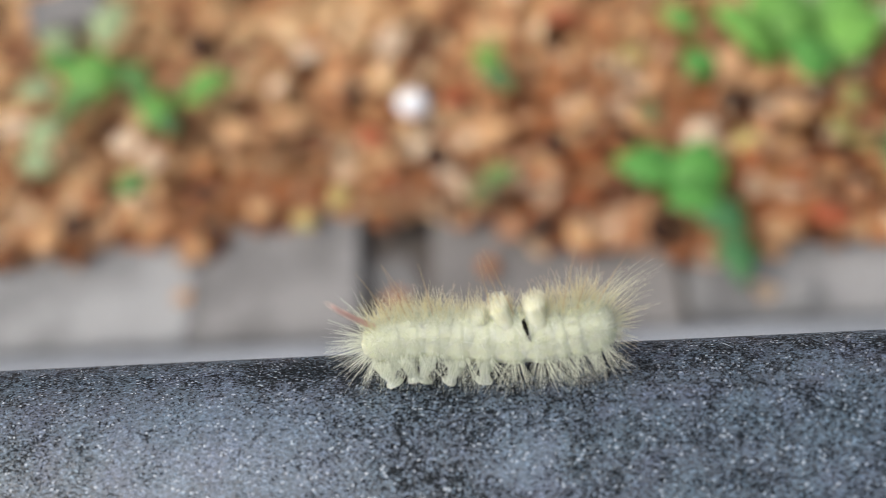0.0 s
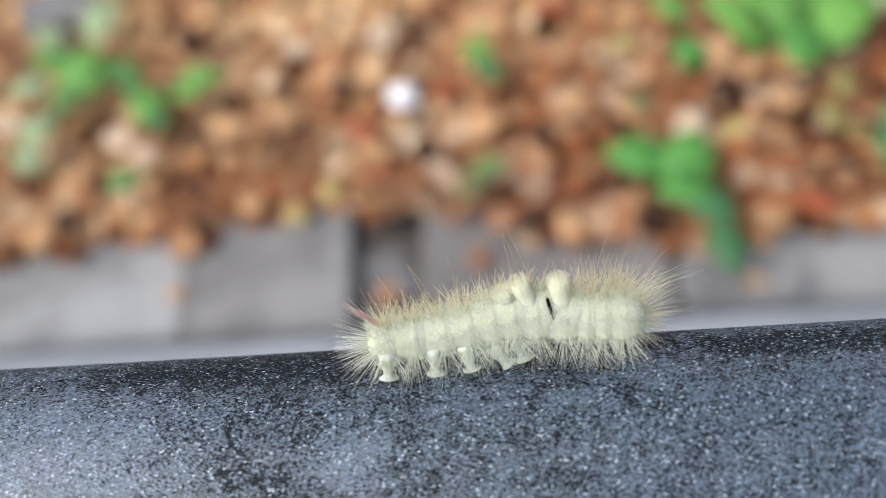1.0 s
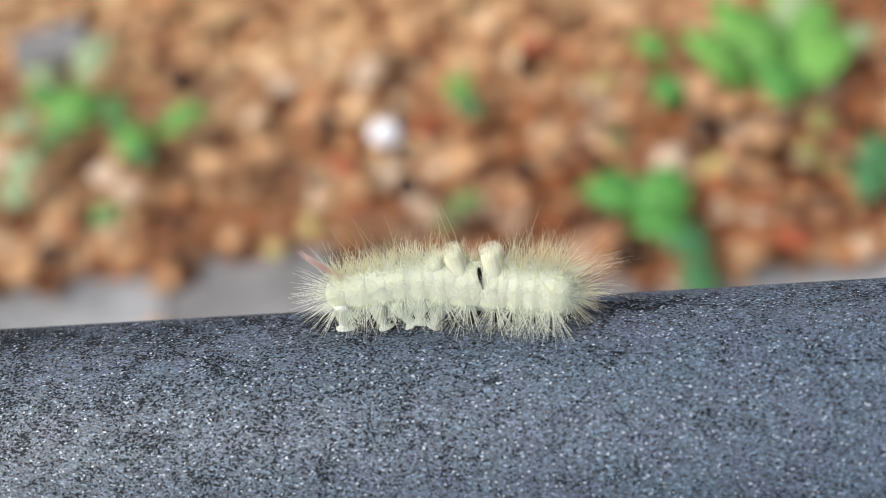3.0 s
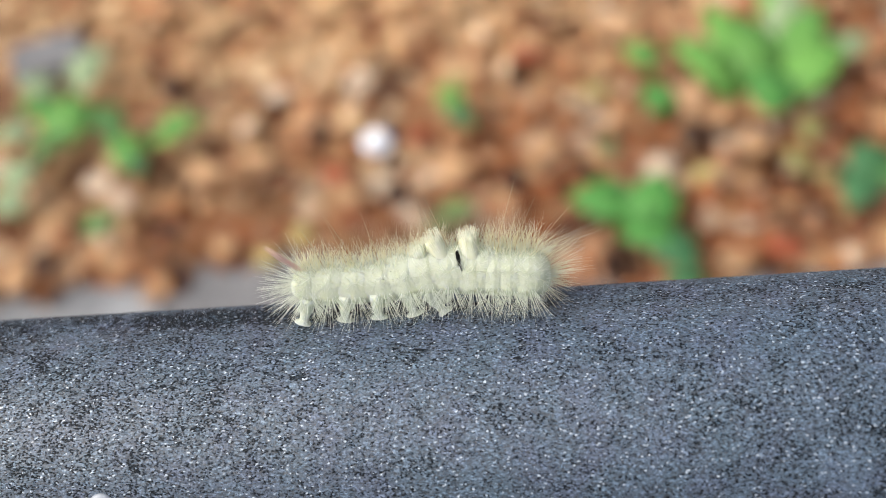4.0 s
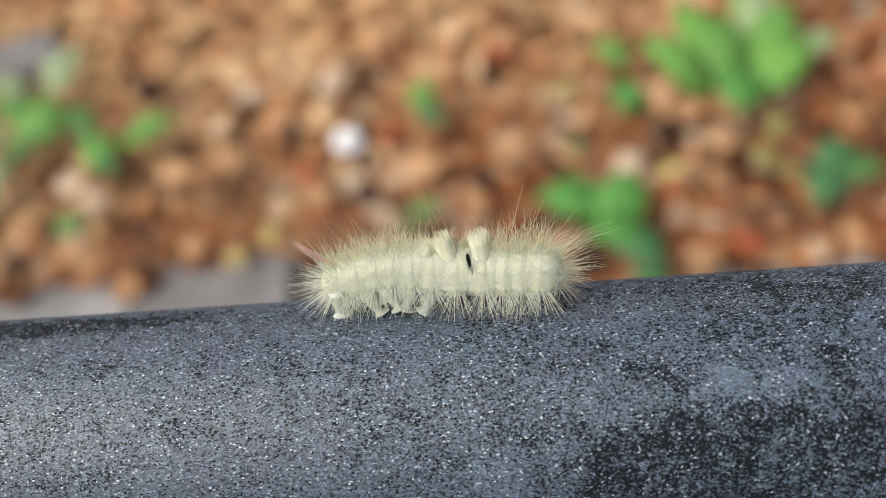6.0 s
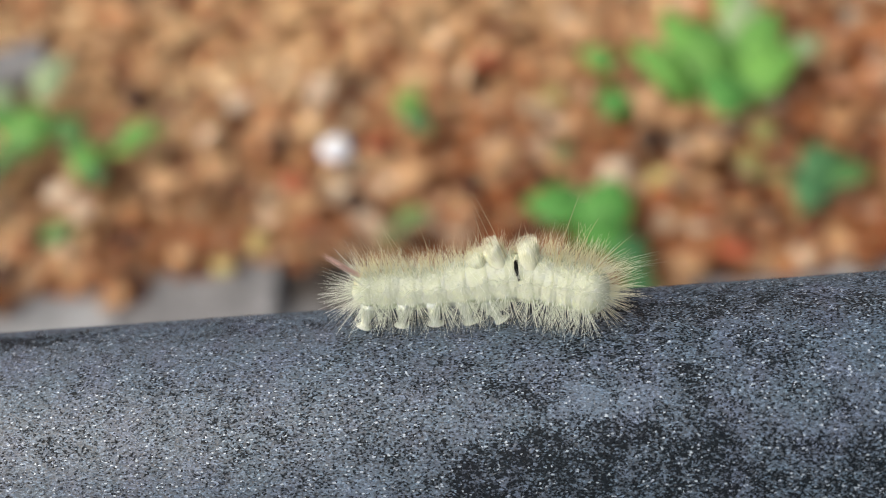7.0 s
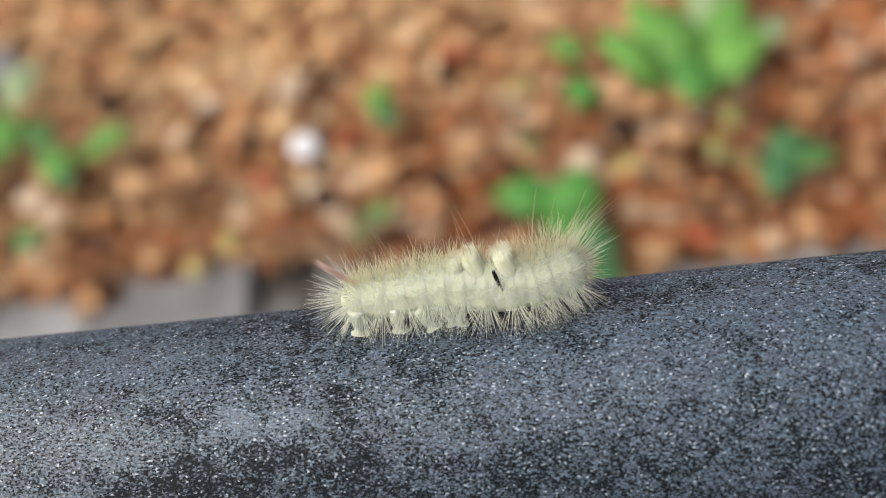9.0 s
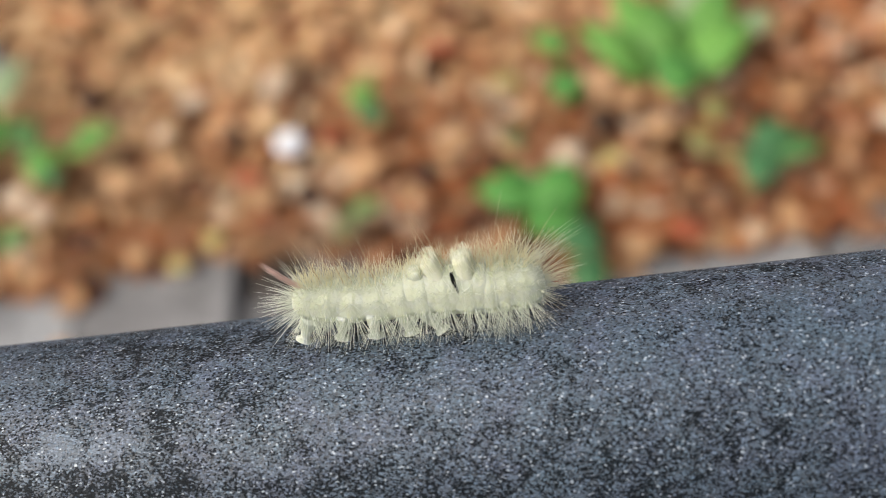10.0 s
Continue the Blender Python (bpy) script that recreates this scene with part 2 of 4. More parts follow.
def soil_mat():
    """Dark soil under a thin scatter of old leaves."""
    k = Mat("dark_soil_with_old_leaves", 0.9, 0.2)
    n = k.noise(24, 6, 0.7)
    f = k.noise(180, 4, 0.7)
    c = k.mix(k.ramp(n, (0.3, 0.0), (0.7, 1.0)), rgb(46, 34, 28), rgb(92, 62, 44))
    c = k.mix(k.ramp(f, (0.45, 0.4), (0.6, 0.0)), c, rgb(30, 22, 18))
    far = k.node("ShaderNodeSeparateXYZ")
    k.link(k.coords(), far.inputs[0])
    beds = k.math("MULTIPLY", k.math("SUBTRACT", far.outputs["Y"], 1.15), 1.2, clamp=True)
    cells = k.node("ShaderNodeTexVoronoi", Scale=19)
    k.link(k.coords(), cells.inputs["Vector"])
    one = k.node("ShaderNodeSeparateColor")
    k.link(cells.outputs["Color"], one.inputs[0])
    leaves = k.ramp(one.outputs[0], (0.0, rgb(110, 74, 52)), (0.35, rgb(178, 118, 80)), (0.7, rgb(206, 152, 108)), (1.0, rgb(230, 196, 160)))
    k.color(k.mix(beds, c, leaves))
    k.bump(k.math("ADD", f, cells.outputs["Distance"]), 0.6, 0.006)
    return k.m


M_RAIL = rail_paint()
M_SKIN = skin("pale_green_yellow_skin", (0.525, 0.56, 0.425, 1))
M_LEG = skin("pale_translucent_leg_skin", (0.56, 0.60, 0.50, 1))
M_HEAD = skin("pale_head_skin", (0.46, 0.50, 0.385, 1))
M_CREAM = hair_mat("cream_hair", (0.95, 0.94, 0.76, 1), (0.99, 0.98, 0.88, 1), 0.65)
M_WHITE = hair_mat("white_hair", (0.92, 0.95, 0.86, 1), (0.97, 0.99, 0.94, 1), 0.6)
M_TAN = hair_mat("tan_tipped_hair", (0.90, 0.86, 0.64, 1), (0.97, 0.95, 0.80, 1), 0.6, tip=(0.76, 0.66, 0.47, 1))
M_BRUSH = hair_mat("ivory_brush_hair", (0.97, 0.97, 0.82, 1), (0.99, 0.99, 0.90, 1), 0.5)
M_BRISTLE = hair_mat("dark_tan_bristle", (0.50, 0.38, 0.24, 1), (0.66, 0.54, 0.36, 1), 0.3)
M_PINK = hair_mat("rose_hair", (0.85, 0.63, 0.59, 1), (0.94, 0.79, 0.74, 1))
M_TUFT = skin("ivory_tuft", (0.60, 0.62, 0.465, 1), 6000, 0.06)
M_BLACK = Mat("black_velvet", 0.9, 0.1).color((0.006, 0.006, 0.006, 1)).m
M_LITTER = litter_mat()
M_SOIL = soil_mat()
M_BED = stone_mat("dark_grey_bedding_soil", rgb(50, 46, 44), rgb(80, 74, 70))
M_SLAB = stone_mat("grey_kerb_stone", rgb(126, 128, 132), rgb(176, 178, 182))
M_GREYSLAB = stone_mat("weathered_grey_kerb_stone", rgb(108, 109, 113), rgb(160, 160, 163))
M_DARKSLAB = stone_mat("sunken_dark_stone", rgb(106, 106, 109), rgb(138, 137, 139))


# ---- mesh helpers ----
def finish(name, bm, material, parent=None, label="", smooth=True):
    me = bpy.data.meshes.new(name)
    bm.to_mesh(me)
    bm.free()
    me.materials.append(material)
    if smooth and not name.endswith("stone") and name != "stone_chip":
        for f in me.polygons:
            f.use_smooth = True
    ob = new(name, me)
    if parent:
        ob.parent = parent
    return tagged(ob, label)


def part(name, bm, material, parent, label=""):
    return finish(name, bm, material, parent, label)


def from_lists(name, verts, faces, material, parent=None, label=""):
    me = bpy.data.meshes.new(name)
    me.from_pydata(verts, [], faces)
    me.materials.append(material)
    for f in me.polygons:
        f.use_smooth = True
    ob = new(name, me)
    if parent:
        ob.parent = parent
    return tagged(ob, label)


def lathe(bm, rings, n=24, wobble=0.0, sy=1.0):
    """A closed body along x: rings of (x, radius, z)."""
    made = []
    for x, r, z in rings:
        row = []
        for k in range(n):
            a = 2 * math.pi * k / n
            rr = r * (1 + wobble * noise.noise((x * 900, math.cos(a) * 2.5, math.sin(a) * 2.5)))
            row.append(bm.verts.new((x, rr * sy * math.cos(a), z + rr * math.sin(a))))
        made.append(row)
    for a, b in zip(made, made[1:]):
        for k in range(n):
            bm.faces.new((a[k], a[(k + 1) % n], b[(k + 1) % n], b[k]))
    bm.faces.new(made[0][::-1])
    bm.faces.new(made[-1])
    bmesh.ops.recalc_face_normals(bm, faces=bm.faces)


class Hairs:
    """Tapered three-sided hairs, gathered in one mesh."""

    def __init__(self):
        self.v, self.f = [], []

    def add(self, base, way, length, r0, bend=(0, 0, 0), steps=4, tip=0.2):
        base, way = Vector(base), Vector(way).normalized()
        bend = Vector(bend)
        side = way.orthogonal().normalized()
        other = way.cross(side)
        start = len(self.v)
        for i in range(steps + 1):
            u = i / steps
            c = base + way * (length * u) + bend * (length * u * u)
            r = r0 * (1 - (1 - tip) * u)
            for k in range(3):
                a = 2.0944 * k
                self.v.append(c + side * (r * math.cos(a)) + other * (r * math.sin(a)))
        for i in range(steps):
            a, b = start + 3 * i, start + 3 * i + 3
            for k in range(3):
                self.f.append((a + k, a + (k + 1) % 3, b + (k + 1) % 3, b + k))
        self.f.append((start + 3 * steps, start + 3 * steps + 1, start + 3 * steps + 2))

    def build(self, name, material, parent, label=""):
        ob = from_lists(name, self.v, self.f, material, parent, label)
        return tagged(ob, kind="stuff" if len(self.f) > 200 else "")


# ---- ground ----
def build_ground():
    bm = bmesh.new()
    bmesh.ops.create_grid(bm, x_segments=60, y_segments=60, size=3.0)
    for v in bm.verts:
        v.co.y += 0.6
        inner = max(abs(v.co.x), abs(v.co.y - 0.6)) < 2.9
        v.co.z = 0.012 * noise.noise(v.co * 3) - 0.012 if inner else -0.012
    outer = [e for e in bm.edges if e.is_boundary]
    for ring in (8, 60, 400):
        ext = bmesh.ops.extrude_edge_only(bm, edges=outer)["geom"]
        outer = [e for e in ext if isinstance(e, bmesh.types.BMEdge) and all(v in ext for v in e.verts) and e.is_boundary]
        for v in [g for g in ext if isinstance(g, bmesh.types.BMVert)]:
            d = max(abs(v.co.x), abs(v.co.y - 0.6))
            v.co.x *= ring / d
            v.co.y = 0.6 + (v.co.y - 0.6) * ring / d
    bmesh.ops.recalc_face_normals(bm, faces=bm.faces)
    ob = finish("ground", bm, M_SOIL)
    tagged(ob, "dark brown soil under a layer of fallen leaves", "ground", kind="structure")


def stone_mesh(w, d, h, seed):
    rnd = random.Random(seed)
    bm = bmesh.new()
    bmesh.ops.create_cube(bm, size=1)
    for v in bm.verts:
        v.co = Vector((v.co.x * w, v.co.y * d, v.co.z * h))
    bmesh.ops.bevel(bm, geom=list(bm.edges), offset=0.005, segments=2, affect="EDGES")
    for v in bm.verts:
        v.co += Vector((rnd.uniform(-1, 1), rnd.uniform(-1, 1), rnd.uniform(-0.4, 0.4))) * 0.004
    return bm


def build_pavement():
    k = Mat("worn_blue_grey_path", 0.6, 0.4)
    n, f = k.noise(5, 6, 0.6), k.noise(400, 3, 0.7)
    c = k.mix(k.ramp(n, (0.35, 0.0), (0.7, 1.0)), rgb(140, 146, 156), rgb(166, 172, 184))
    k.color(k.mix(k.ramp(f, (0.4, 0.5), (0.55, 0.0)), c, rgb(96, 98, 104)))
    k.bump(f, 0.3, 0.001)
    bm = bmesh.new()
    bmesh.ops.create_cube(bm, size=1)
    for v in bm.verts:
        v.co = Vector((v.co.x * 24.0, v.co.y * 2.6 - 0.535, v.co.z * 0.06 - 0.028))
    path = finish("pavement", bm, k.m, smooth=False)
    tagged(path, "worn blue-grey asphalt path edged with stones", "pavement", kind="structure")
    bm = bmesh.new()
    bmesh.ops.create_cube(bm, size=1)
    for v in bm.verts:
        v.co = Vector((v.co.x * 24.0, v.co.y * 0.27 + 0.9, v.co.z * 0.05 - 0.03))
    bed = finish("kerb", bm, M_BED, smooth=False)
    tagged(bed, "row of grey kerb stones, one broken out of dark soil", "kerb", kind="structure")
    stones = ((-1.62, -1.22), (-1.21, -0.815), (-0.80, -0.4547), (-0.4535, -0.205), (-0.10, 0.262), (0.272, 0.66), (0.672, 1.05), (1.062, 1.45))
    for n, (x0, x1) in enumerate(stones):
        ob = finish("kerb_stone", stone_mesh(x1 - x0, 0.235, 0.07, n), M_DARKSLAB if n == 4 else M_SLAB if n < 3 else M_GREYSLAB, bed)
        ob.location = ((x0 + x1) / 2, 0.885, -0.012 if n == 4 else -0.005)
        ob.rotation_euler = (0, 0, 0.02 if n in (2, 3) else -0.02)
    far_stones = [(-1.63 - 0.41 * i, -2.03 - 0.41 * i + 0.01) for i in range(24)] + [(1.46 + 0.41 * i, 1.86 + 0.41 * i) for i in range(24)]
    for n, (x0, x1) in enumerate(far_stones):
        ob = finish("kerb_stone", stone_mesh(abs(x1 - x0), 0.235, 0.07, 50 + n), M_SLAB, bed)
        ob.location = ((x0 + x1) / 2, 0.885, -0.005)
    chip = finish("stone_chip", stone_mesh(0.07, 0.09, 0.03, 31), M_DARKSLAB, bed)
    chip.location = (-0.155, 0.87, -0.01)
    chip.rotation_euler = (0, 0.05, 0.3)


def litter_edge(x):
    """How far the leaves reach over the kerb, by the place along it."""
    for limit, e in ((-0.6, 0.895), (-0.475, 0.93), (-0.43, 0.9), (-0.2, 0.95), (0.0, 0.94), (0.26, 0.875), (0.36, 0.835), (9, 0.862)):
        if x < limit:
            break
    return e + 0.02 * noise.noise((x * 14, 3.0, 0))


def leaf_shape(length, width, fold, curl, rnd, pointed=0.8, rows=5):
    """Points and faces of one leaf that lies along +x, with a folded midrib and a curl."""
    v, f = [], []
    for i in range(rows + 1):
        u = i / rows
        w = width * 0.5 * (math.sin(math.pi * u ** pointed) ** 0.8 if 0 < u < 1 else 0.04)
        z = curl * length * (u - 0.5) ** 2 * 2
        wave = 0.12 * width * rnd.uniform(-1, 1)
        x = (u - 0.5) * length
        v += [Vector((x, -w, z + fold * w + wave * 0.5)), Vector((x, 0, z)), Vector((x, w, z + fold * w - wave * 0.5))]
    for i in range(rows):
        a, b = 3 * i, 3 * i + 3
        f += [(a, a + 1, b + 1, b), (a + 1, a + 2, b + 2, b + 1)]
    return v, f


def build_litter():
    rnd = random.Random(7)
    verts, faces = [], []
    made = 0
    while made < 16000:
        x = rnd.gauss(0.1, 1.5) if made > 9000 else rnd.gauss(0.05, 0.62) if made % 3 == 0 else rnd.uniform(-1.2, 1.3)
        y = 0.75 + 2.9 * rnd.random() ** 1.3 if made > 9000 else rnd.uniform(0.75, 2.1)
        edge = litter_edge(x)
        stray = rnd.random() < 0.001
        if y < edge + 0.02 and not (stray and y > edge - 0.12):
            continue
        made += 1
        big = rnd.uniform(0.026, 0.060) * (1.0 if y < 1.25 else 1.2)
        v, f = leaf_shape(big, big * rnd.uniform(0.55, 0.8), rnd.uniform(-0.3, 0.6), rnd.uniform(-0.5, 0.9), rnd, rows=4)
        m = pose(x, y, 0.006 + 0.035 * rnd.random() ** 1.5 * min(1, max(0.15, (y - edge) * 6)) + (0.03 if y < 1.02 else 0), rnd.gauss(0, 14), rnd.gauss(0, 14), rnd.uniform(0, 360))
        s = len(verts)
        verts += [m @ p for p in v]
        faces += [tuple(s + k for k in q) for q in f]
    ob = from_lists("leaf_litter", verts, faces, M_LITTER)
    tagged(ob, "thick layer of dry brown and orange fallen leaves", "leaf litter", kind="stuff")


def build_marked_leaves():
    """Single leaves that stand out by their colour."""
    rnd = random.Random(3)

    def scatter(mat, label, spots, z=0.055):
        for x, y, size in spots:
            v, f = leaf_shape(size, size * 0.74, rnd.uniform(0, 0.3), rnd.uniform(-0.1, 0.3), rnd, rows=7)
            ob = from_lists("fallen_leaf", v, f, mat)
            ob.matrix_world = pose(x, y, z, rnd.gauss(5, 8), rnd.gauss(0, 8), rnd.uniform(0, 360))
            mod = ob.modifiers.new("thickness", "SOLIDIFY")
            mod.thickness = 0.0006
            tagged(ob, label, "leaf", group="fallen leaves that stand out")

    scatter(leaf_mat("pale_buff_leaf", rgb(236, 212, 186)), "pale buff fallen leaf lying on brown litter", ((-0.164, 1.361, 0.070), (-0.311, 1.337, 0.059), (-0.358, 1.260, 0.044), (-0.593, 1.144, 0.063), (-0.548, 1.105, 0.052), (-0.800, 1.200, 0.059), (0.323, 1.089, 0.067), (0.445, 0.973, 0.056), (-0.071, 1.031, 0.044)))
    scatter(leaf_mat("tan_leaf", rgb(228, 182, 136)), "dry tan fallen leaf lying on brown litter", ((-0.416, 1.153, 0.066), (-0.330, 1.180, 0.059), (-0.661, 1.058, 0.063), (-0.683, 0.950, 0.059), (-0.361, 0.984, 0.048), (-0.158, 1.077, 0.048), (-0.492, 1.439, 0.059), (-0.858, 1.489, 0.059), (0.005, 1.120, 0.060), (0.146, 1.149, 0.067), (0.123, 0.898, 0.062), (0.412, 0.896, 0.059), (0.041, 1.367, 0.059), (0.477, 1.124, 0.059), (0.088, 1.022, 0.059)))
    scatter(leaf_mat("dull_yellow_leaf", rgb(212, 194, 130)), "dull yellow fallen leaf lying on brown litter", ((-0.238, 0.996, 0.048), (-0.291, 0.956, 0.044), (0.241, 1.286, 0.056), (0.389, 1.065, 0.056), (0.570, 1.056, 0.041)))
    scatter(leaf_mat("rust_red_leaf", rgb(196, 104, 72)), "rust red fallen leaf lying on brown litter", ((0.135, 1.398, 0.081), (0.485, 0.911, 0.067), (-0.055, 1.206, 0.056), (-0.194, 1.128, 0.052)))
    scatter(leaf_mat("dark_brown_leaf", rgb(66, 42, 32)), "dark brown fallen leaf in the litter", ((-0.512, 1.379, 0.063), (-0.091, 1.071, 0.059), (-0.232, 1.233, 0.052), (-0.122, 1.396, 0.044), (-0.645, 0.970, 0.059), (0.522, 0.997, 0.070), (0.208, 1.108, 0.059), (0.064, 0.918, 0.059), (0.246, 0.907, 0.074), (0.099, 1.085, 0.052), (0.390, 1.168, 0.059)))
    scatter(leaf_mat("orange_leaf", rgb(188, 136, 104)), "orange-brown leaf fallen on a broken kerb stone", ((-0.148, 0.813, 0.042), (-0.014, 0.866, 0.046)), 0.034)


def build_plant(x, y, leaves, mats, label, stalk=0.03):
    """A low plant: leaves of (dx, dy, length, width, heading, lift, material index) on short stalks."""
    root = new("plant")
    root.location = (x, y, 0.0)
    tagged(root, label, "plant", group="green plants in the litter")
    rnd = random.Random(int(x * 1000) + 5)
    for dx, dy, length, width, heading, lift, k in leaves:
        v, f = leaf_shape(length, width, 0.18, -0.25, rnd, pointed=0.75, rows=9)
        m = pose(dx, dy, 0.06 + stalk, 0, -lift, heading)
        ob = from_lists("leaf", [m @ p for p in v], f, mats[k], root)
        mod = ob.modifiers.new("thickness", "SOLIDIFY")
        mod.thickness = 0.0007
        base = m @ Vector((-length / 2, 0, 0))
        h = Hairs()
        root_at = Vector((dx * 0.25, dy * 0.25, 0.0))
        h.add(root_at, base - root_at, (base - root_at).length, 0.0016, steps=3, tip=0.7)
        h.build("stalk", mats[k], root)
    return root


def build_plants():
    bright = leaf_mat("bright_green_leaf", rgb(128, 188, 92))
    fresh = leaf_mat("fresh_green_leaf", rgb(96, 164, 80))
    mid = leaf_mat("mid_green_leaf", rgb(100, 150, 84))
    deep = leaf_mat("deep_green_leaf", rgb(82, 136, 88))
    pale = leaf_mat("pale_sage_leaf", rgb(170, 190, 146))
    dull = leaf_mat("dull_olive_leaf", rgb(124, 128, 84))
    soft = leaf_mat("soft_green_leaf", rgb(116, 174, 86))
    yellowed = leaf_mat("yellowed_green_leaf", rgb(164, 160, 98))
    mats = (bright, fresh, mid, deep, pale, dull, soft, yellowed)
    build_plant(0.535, 1.280, ((-0.106, 0.016, 0.156, 0.080, 132, 18, 0), (-0.056, 0.065, 0.180, 0.081, 112, 24, 0), (-0.023, 0.046, 0.156, 0.082, 98, 20, 6), (0.046, 0.113, 0.180, 0.075, 80, 30, 4), (0.056, 0.051, 0.180, 0.086, 64, 22, 6), (0.066, -0.008, 0.156, 0.081, 42, 12, 0), (0.036, 0.161, 0.156, 0.062, 92, 35, 0), (0.138, 0.041, 0.072, 0.050, 45, 5, 4), (-0.016, -0.052, 0.108, 0.075, 90, 5, 1),), mats, "low plant with broad bright green leaves")
    build_plant(0.293, 1.032, ((-0.062, -0.036, 0.112, 0.086, 160, 5, 1), (0.010, -0.040, 0.112, 0.080, 72, 14, 1), (-0.004, -0.105, 0.096, 0.070, -40, 5, 1), (0.027, -0.140, 0.096, 0.069, -60, 0, 3), (0.035, -0.213, 0.084, 0.056, -85, 0, 3),), mats, "weed with fresh green leaves and a dark lower one")
    build_plant(-0.720, 1.364, ((-0.021, -0.049, 0.072, 0.050, 160, 10, 1), (0.045, -0.078, 0.120, 0.090, 100, 10, 6), (0.031, -0.153, 0.072, 0.050, -110, 5, 2), (0.111, -0.085, 0.072, 0.050, 20, 10, 2), (-0.045, -0.117, 0.084, 0.056, 190, 0, 4),), mats, "small weed with light green leaves")
    build_plant(-0.582, 1.291, ((0.036, -0.101, 0.098, 0.066, -90, 5, 6), (-0.002, -0.042, 0.060, 0.044, 110, 5, 2), (0.062, -0.142, 0.054, 0.037, -70, 0, 3),), mats, "small weed with green leaves at the edge of the litter")
    build_plant(-0.492, 1.311, ((0.027, -0.074, 0.094, 0.066, 15, 8, 6), (0.007, -0.106, 0.060, 0.037, 200, 5, 0),), mats, "small seedling with two light green leaves")
    build_plant(0.008, 1.328, ((-0.012, -0.069, 0.060, 0.046, 130, 10, 0), (0.009, -0.120, 0.066, 0.044, -50, 0, 3), (0.004, -0.030, 0.056, 0.037, 70, 5, 7),), mats, "tiny seedling with yellow-green and dark leaves")
    build_plant(0.363, 1.306, ((-0.025, -0.081, 0.072, 0.056, 100, 5, 1), (-0.041, 0.032, 0.080, 0.056, 130, 5, 6),), mats, "small seedling with round light green leaves")
    build_plant(0.580, 1.172, ((-0.018, -0.044, 0.060, 0.037, 80, 0, 7), (-0.053, -0.115, 0.060, 0.037, -90, 0, 7), (-0.334, -0.062, 0.060, 0.037, -80, 0, 5),), mats, "dull yellow-green seedling in the litter")
    build_plant(0.662, 1.082, ((-0.032, -0.032, 0.084, 0.062, 70, 5, 3), (-0.060, -0.093, 0.084, 0.062, -120, 0, 3), (-0.004, -0.064, 0.084, 0.062, 0, 5, 2),), mats, "low plant with deep green leaves")
    build_plant(-0.589, 1.103, ((0.036, -0.081, 0.060, 0.044, 40, 0, 2), (-0.136, -0.023, 0.072, 0.050, 150, 0, 4),), mats, "dull green seedling between brown leaves")
    build_plant(-0.018, 1.028, ((-0.001, -0.059, 0.060, 0.037, 80, 0, 5), (0.030, -0.028, 0.060, 0.037, 20, 0, 2),), mats, "dull green sprig between brown leaves")
    build_plant(-0.727, 1.507, ((0.061, -0.080, 0.130, 0.066, 80, 5, 4), (-0.030, -0.130, 0.090, 0.050, 150, 5, 4), (0.006, -0.365, 0.098, 0.060, -100, 0, 4),), mats, "pale sage green weed beside a grey stone")


def build_pebbles():
    k = Mat("white_quartz", 0.45, 0.5)
    k.color(k.mix(k.noise(60, 4), (0.92, 0.94, 0.99, 1), (0.84, 0.86, 0.94, 1)))
    # the grey pebble is added to give the kerb stone its glint
    for x, y, z, r, mat, label in ((-0.1262, 1.1925, 0.06, 0.0275, k.m, "smooth white quartz pebble among brown leaves"),
                                   (0.4191, 0.7892, 0.038, 0.017, M_SLAB, "small pale grey pebble added for a glint on a kerb stone")):
        bm = bmesh.new()
        bmesh.ops.create_icosphere(bm, subdivisions=3, radius=1)
        for v in bm.verts:
            v.co *= 1 + 0.12 * noise.noise(v.co * 1.3)
            v.co = Vector((v.co.x * r, v.co.y * r * 0.92, v.co.z * r * 0.6))
        ob = finish("pebble", bm, mat)
        ob.location = (x, y, z)
        tagged(ob, label, "pebble")
    bm = stone_mesh(0.14, 0.11, 0.09, 77)
    ob = finish("flat_stone", bm, M_GREYSLAB)
    ob.location = (-0.7734, 1.4928, 0.03)
    ob.rotation_euler = (0.05, 0.03, 0.4)
    tagged(ob, "flat grey stone half buried in brown leaves", "stone")


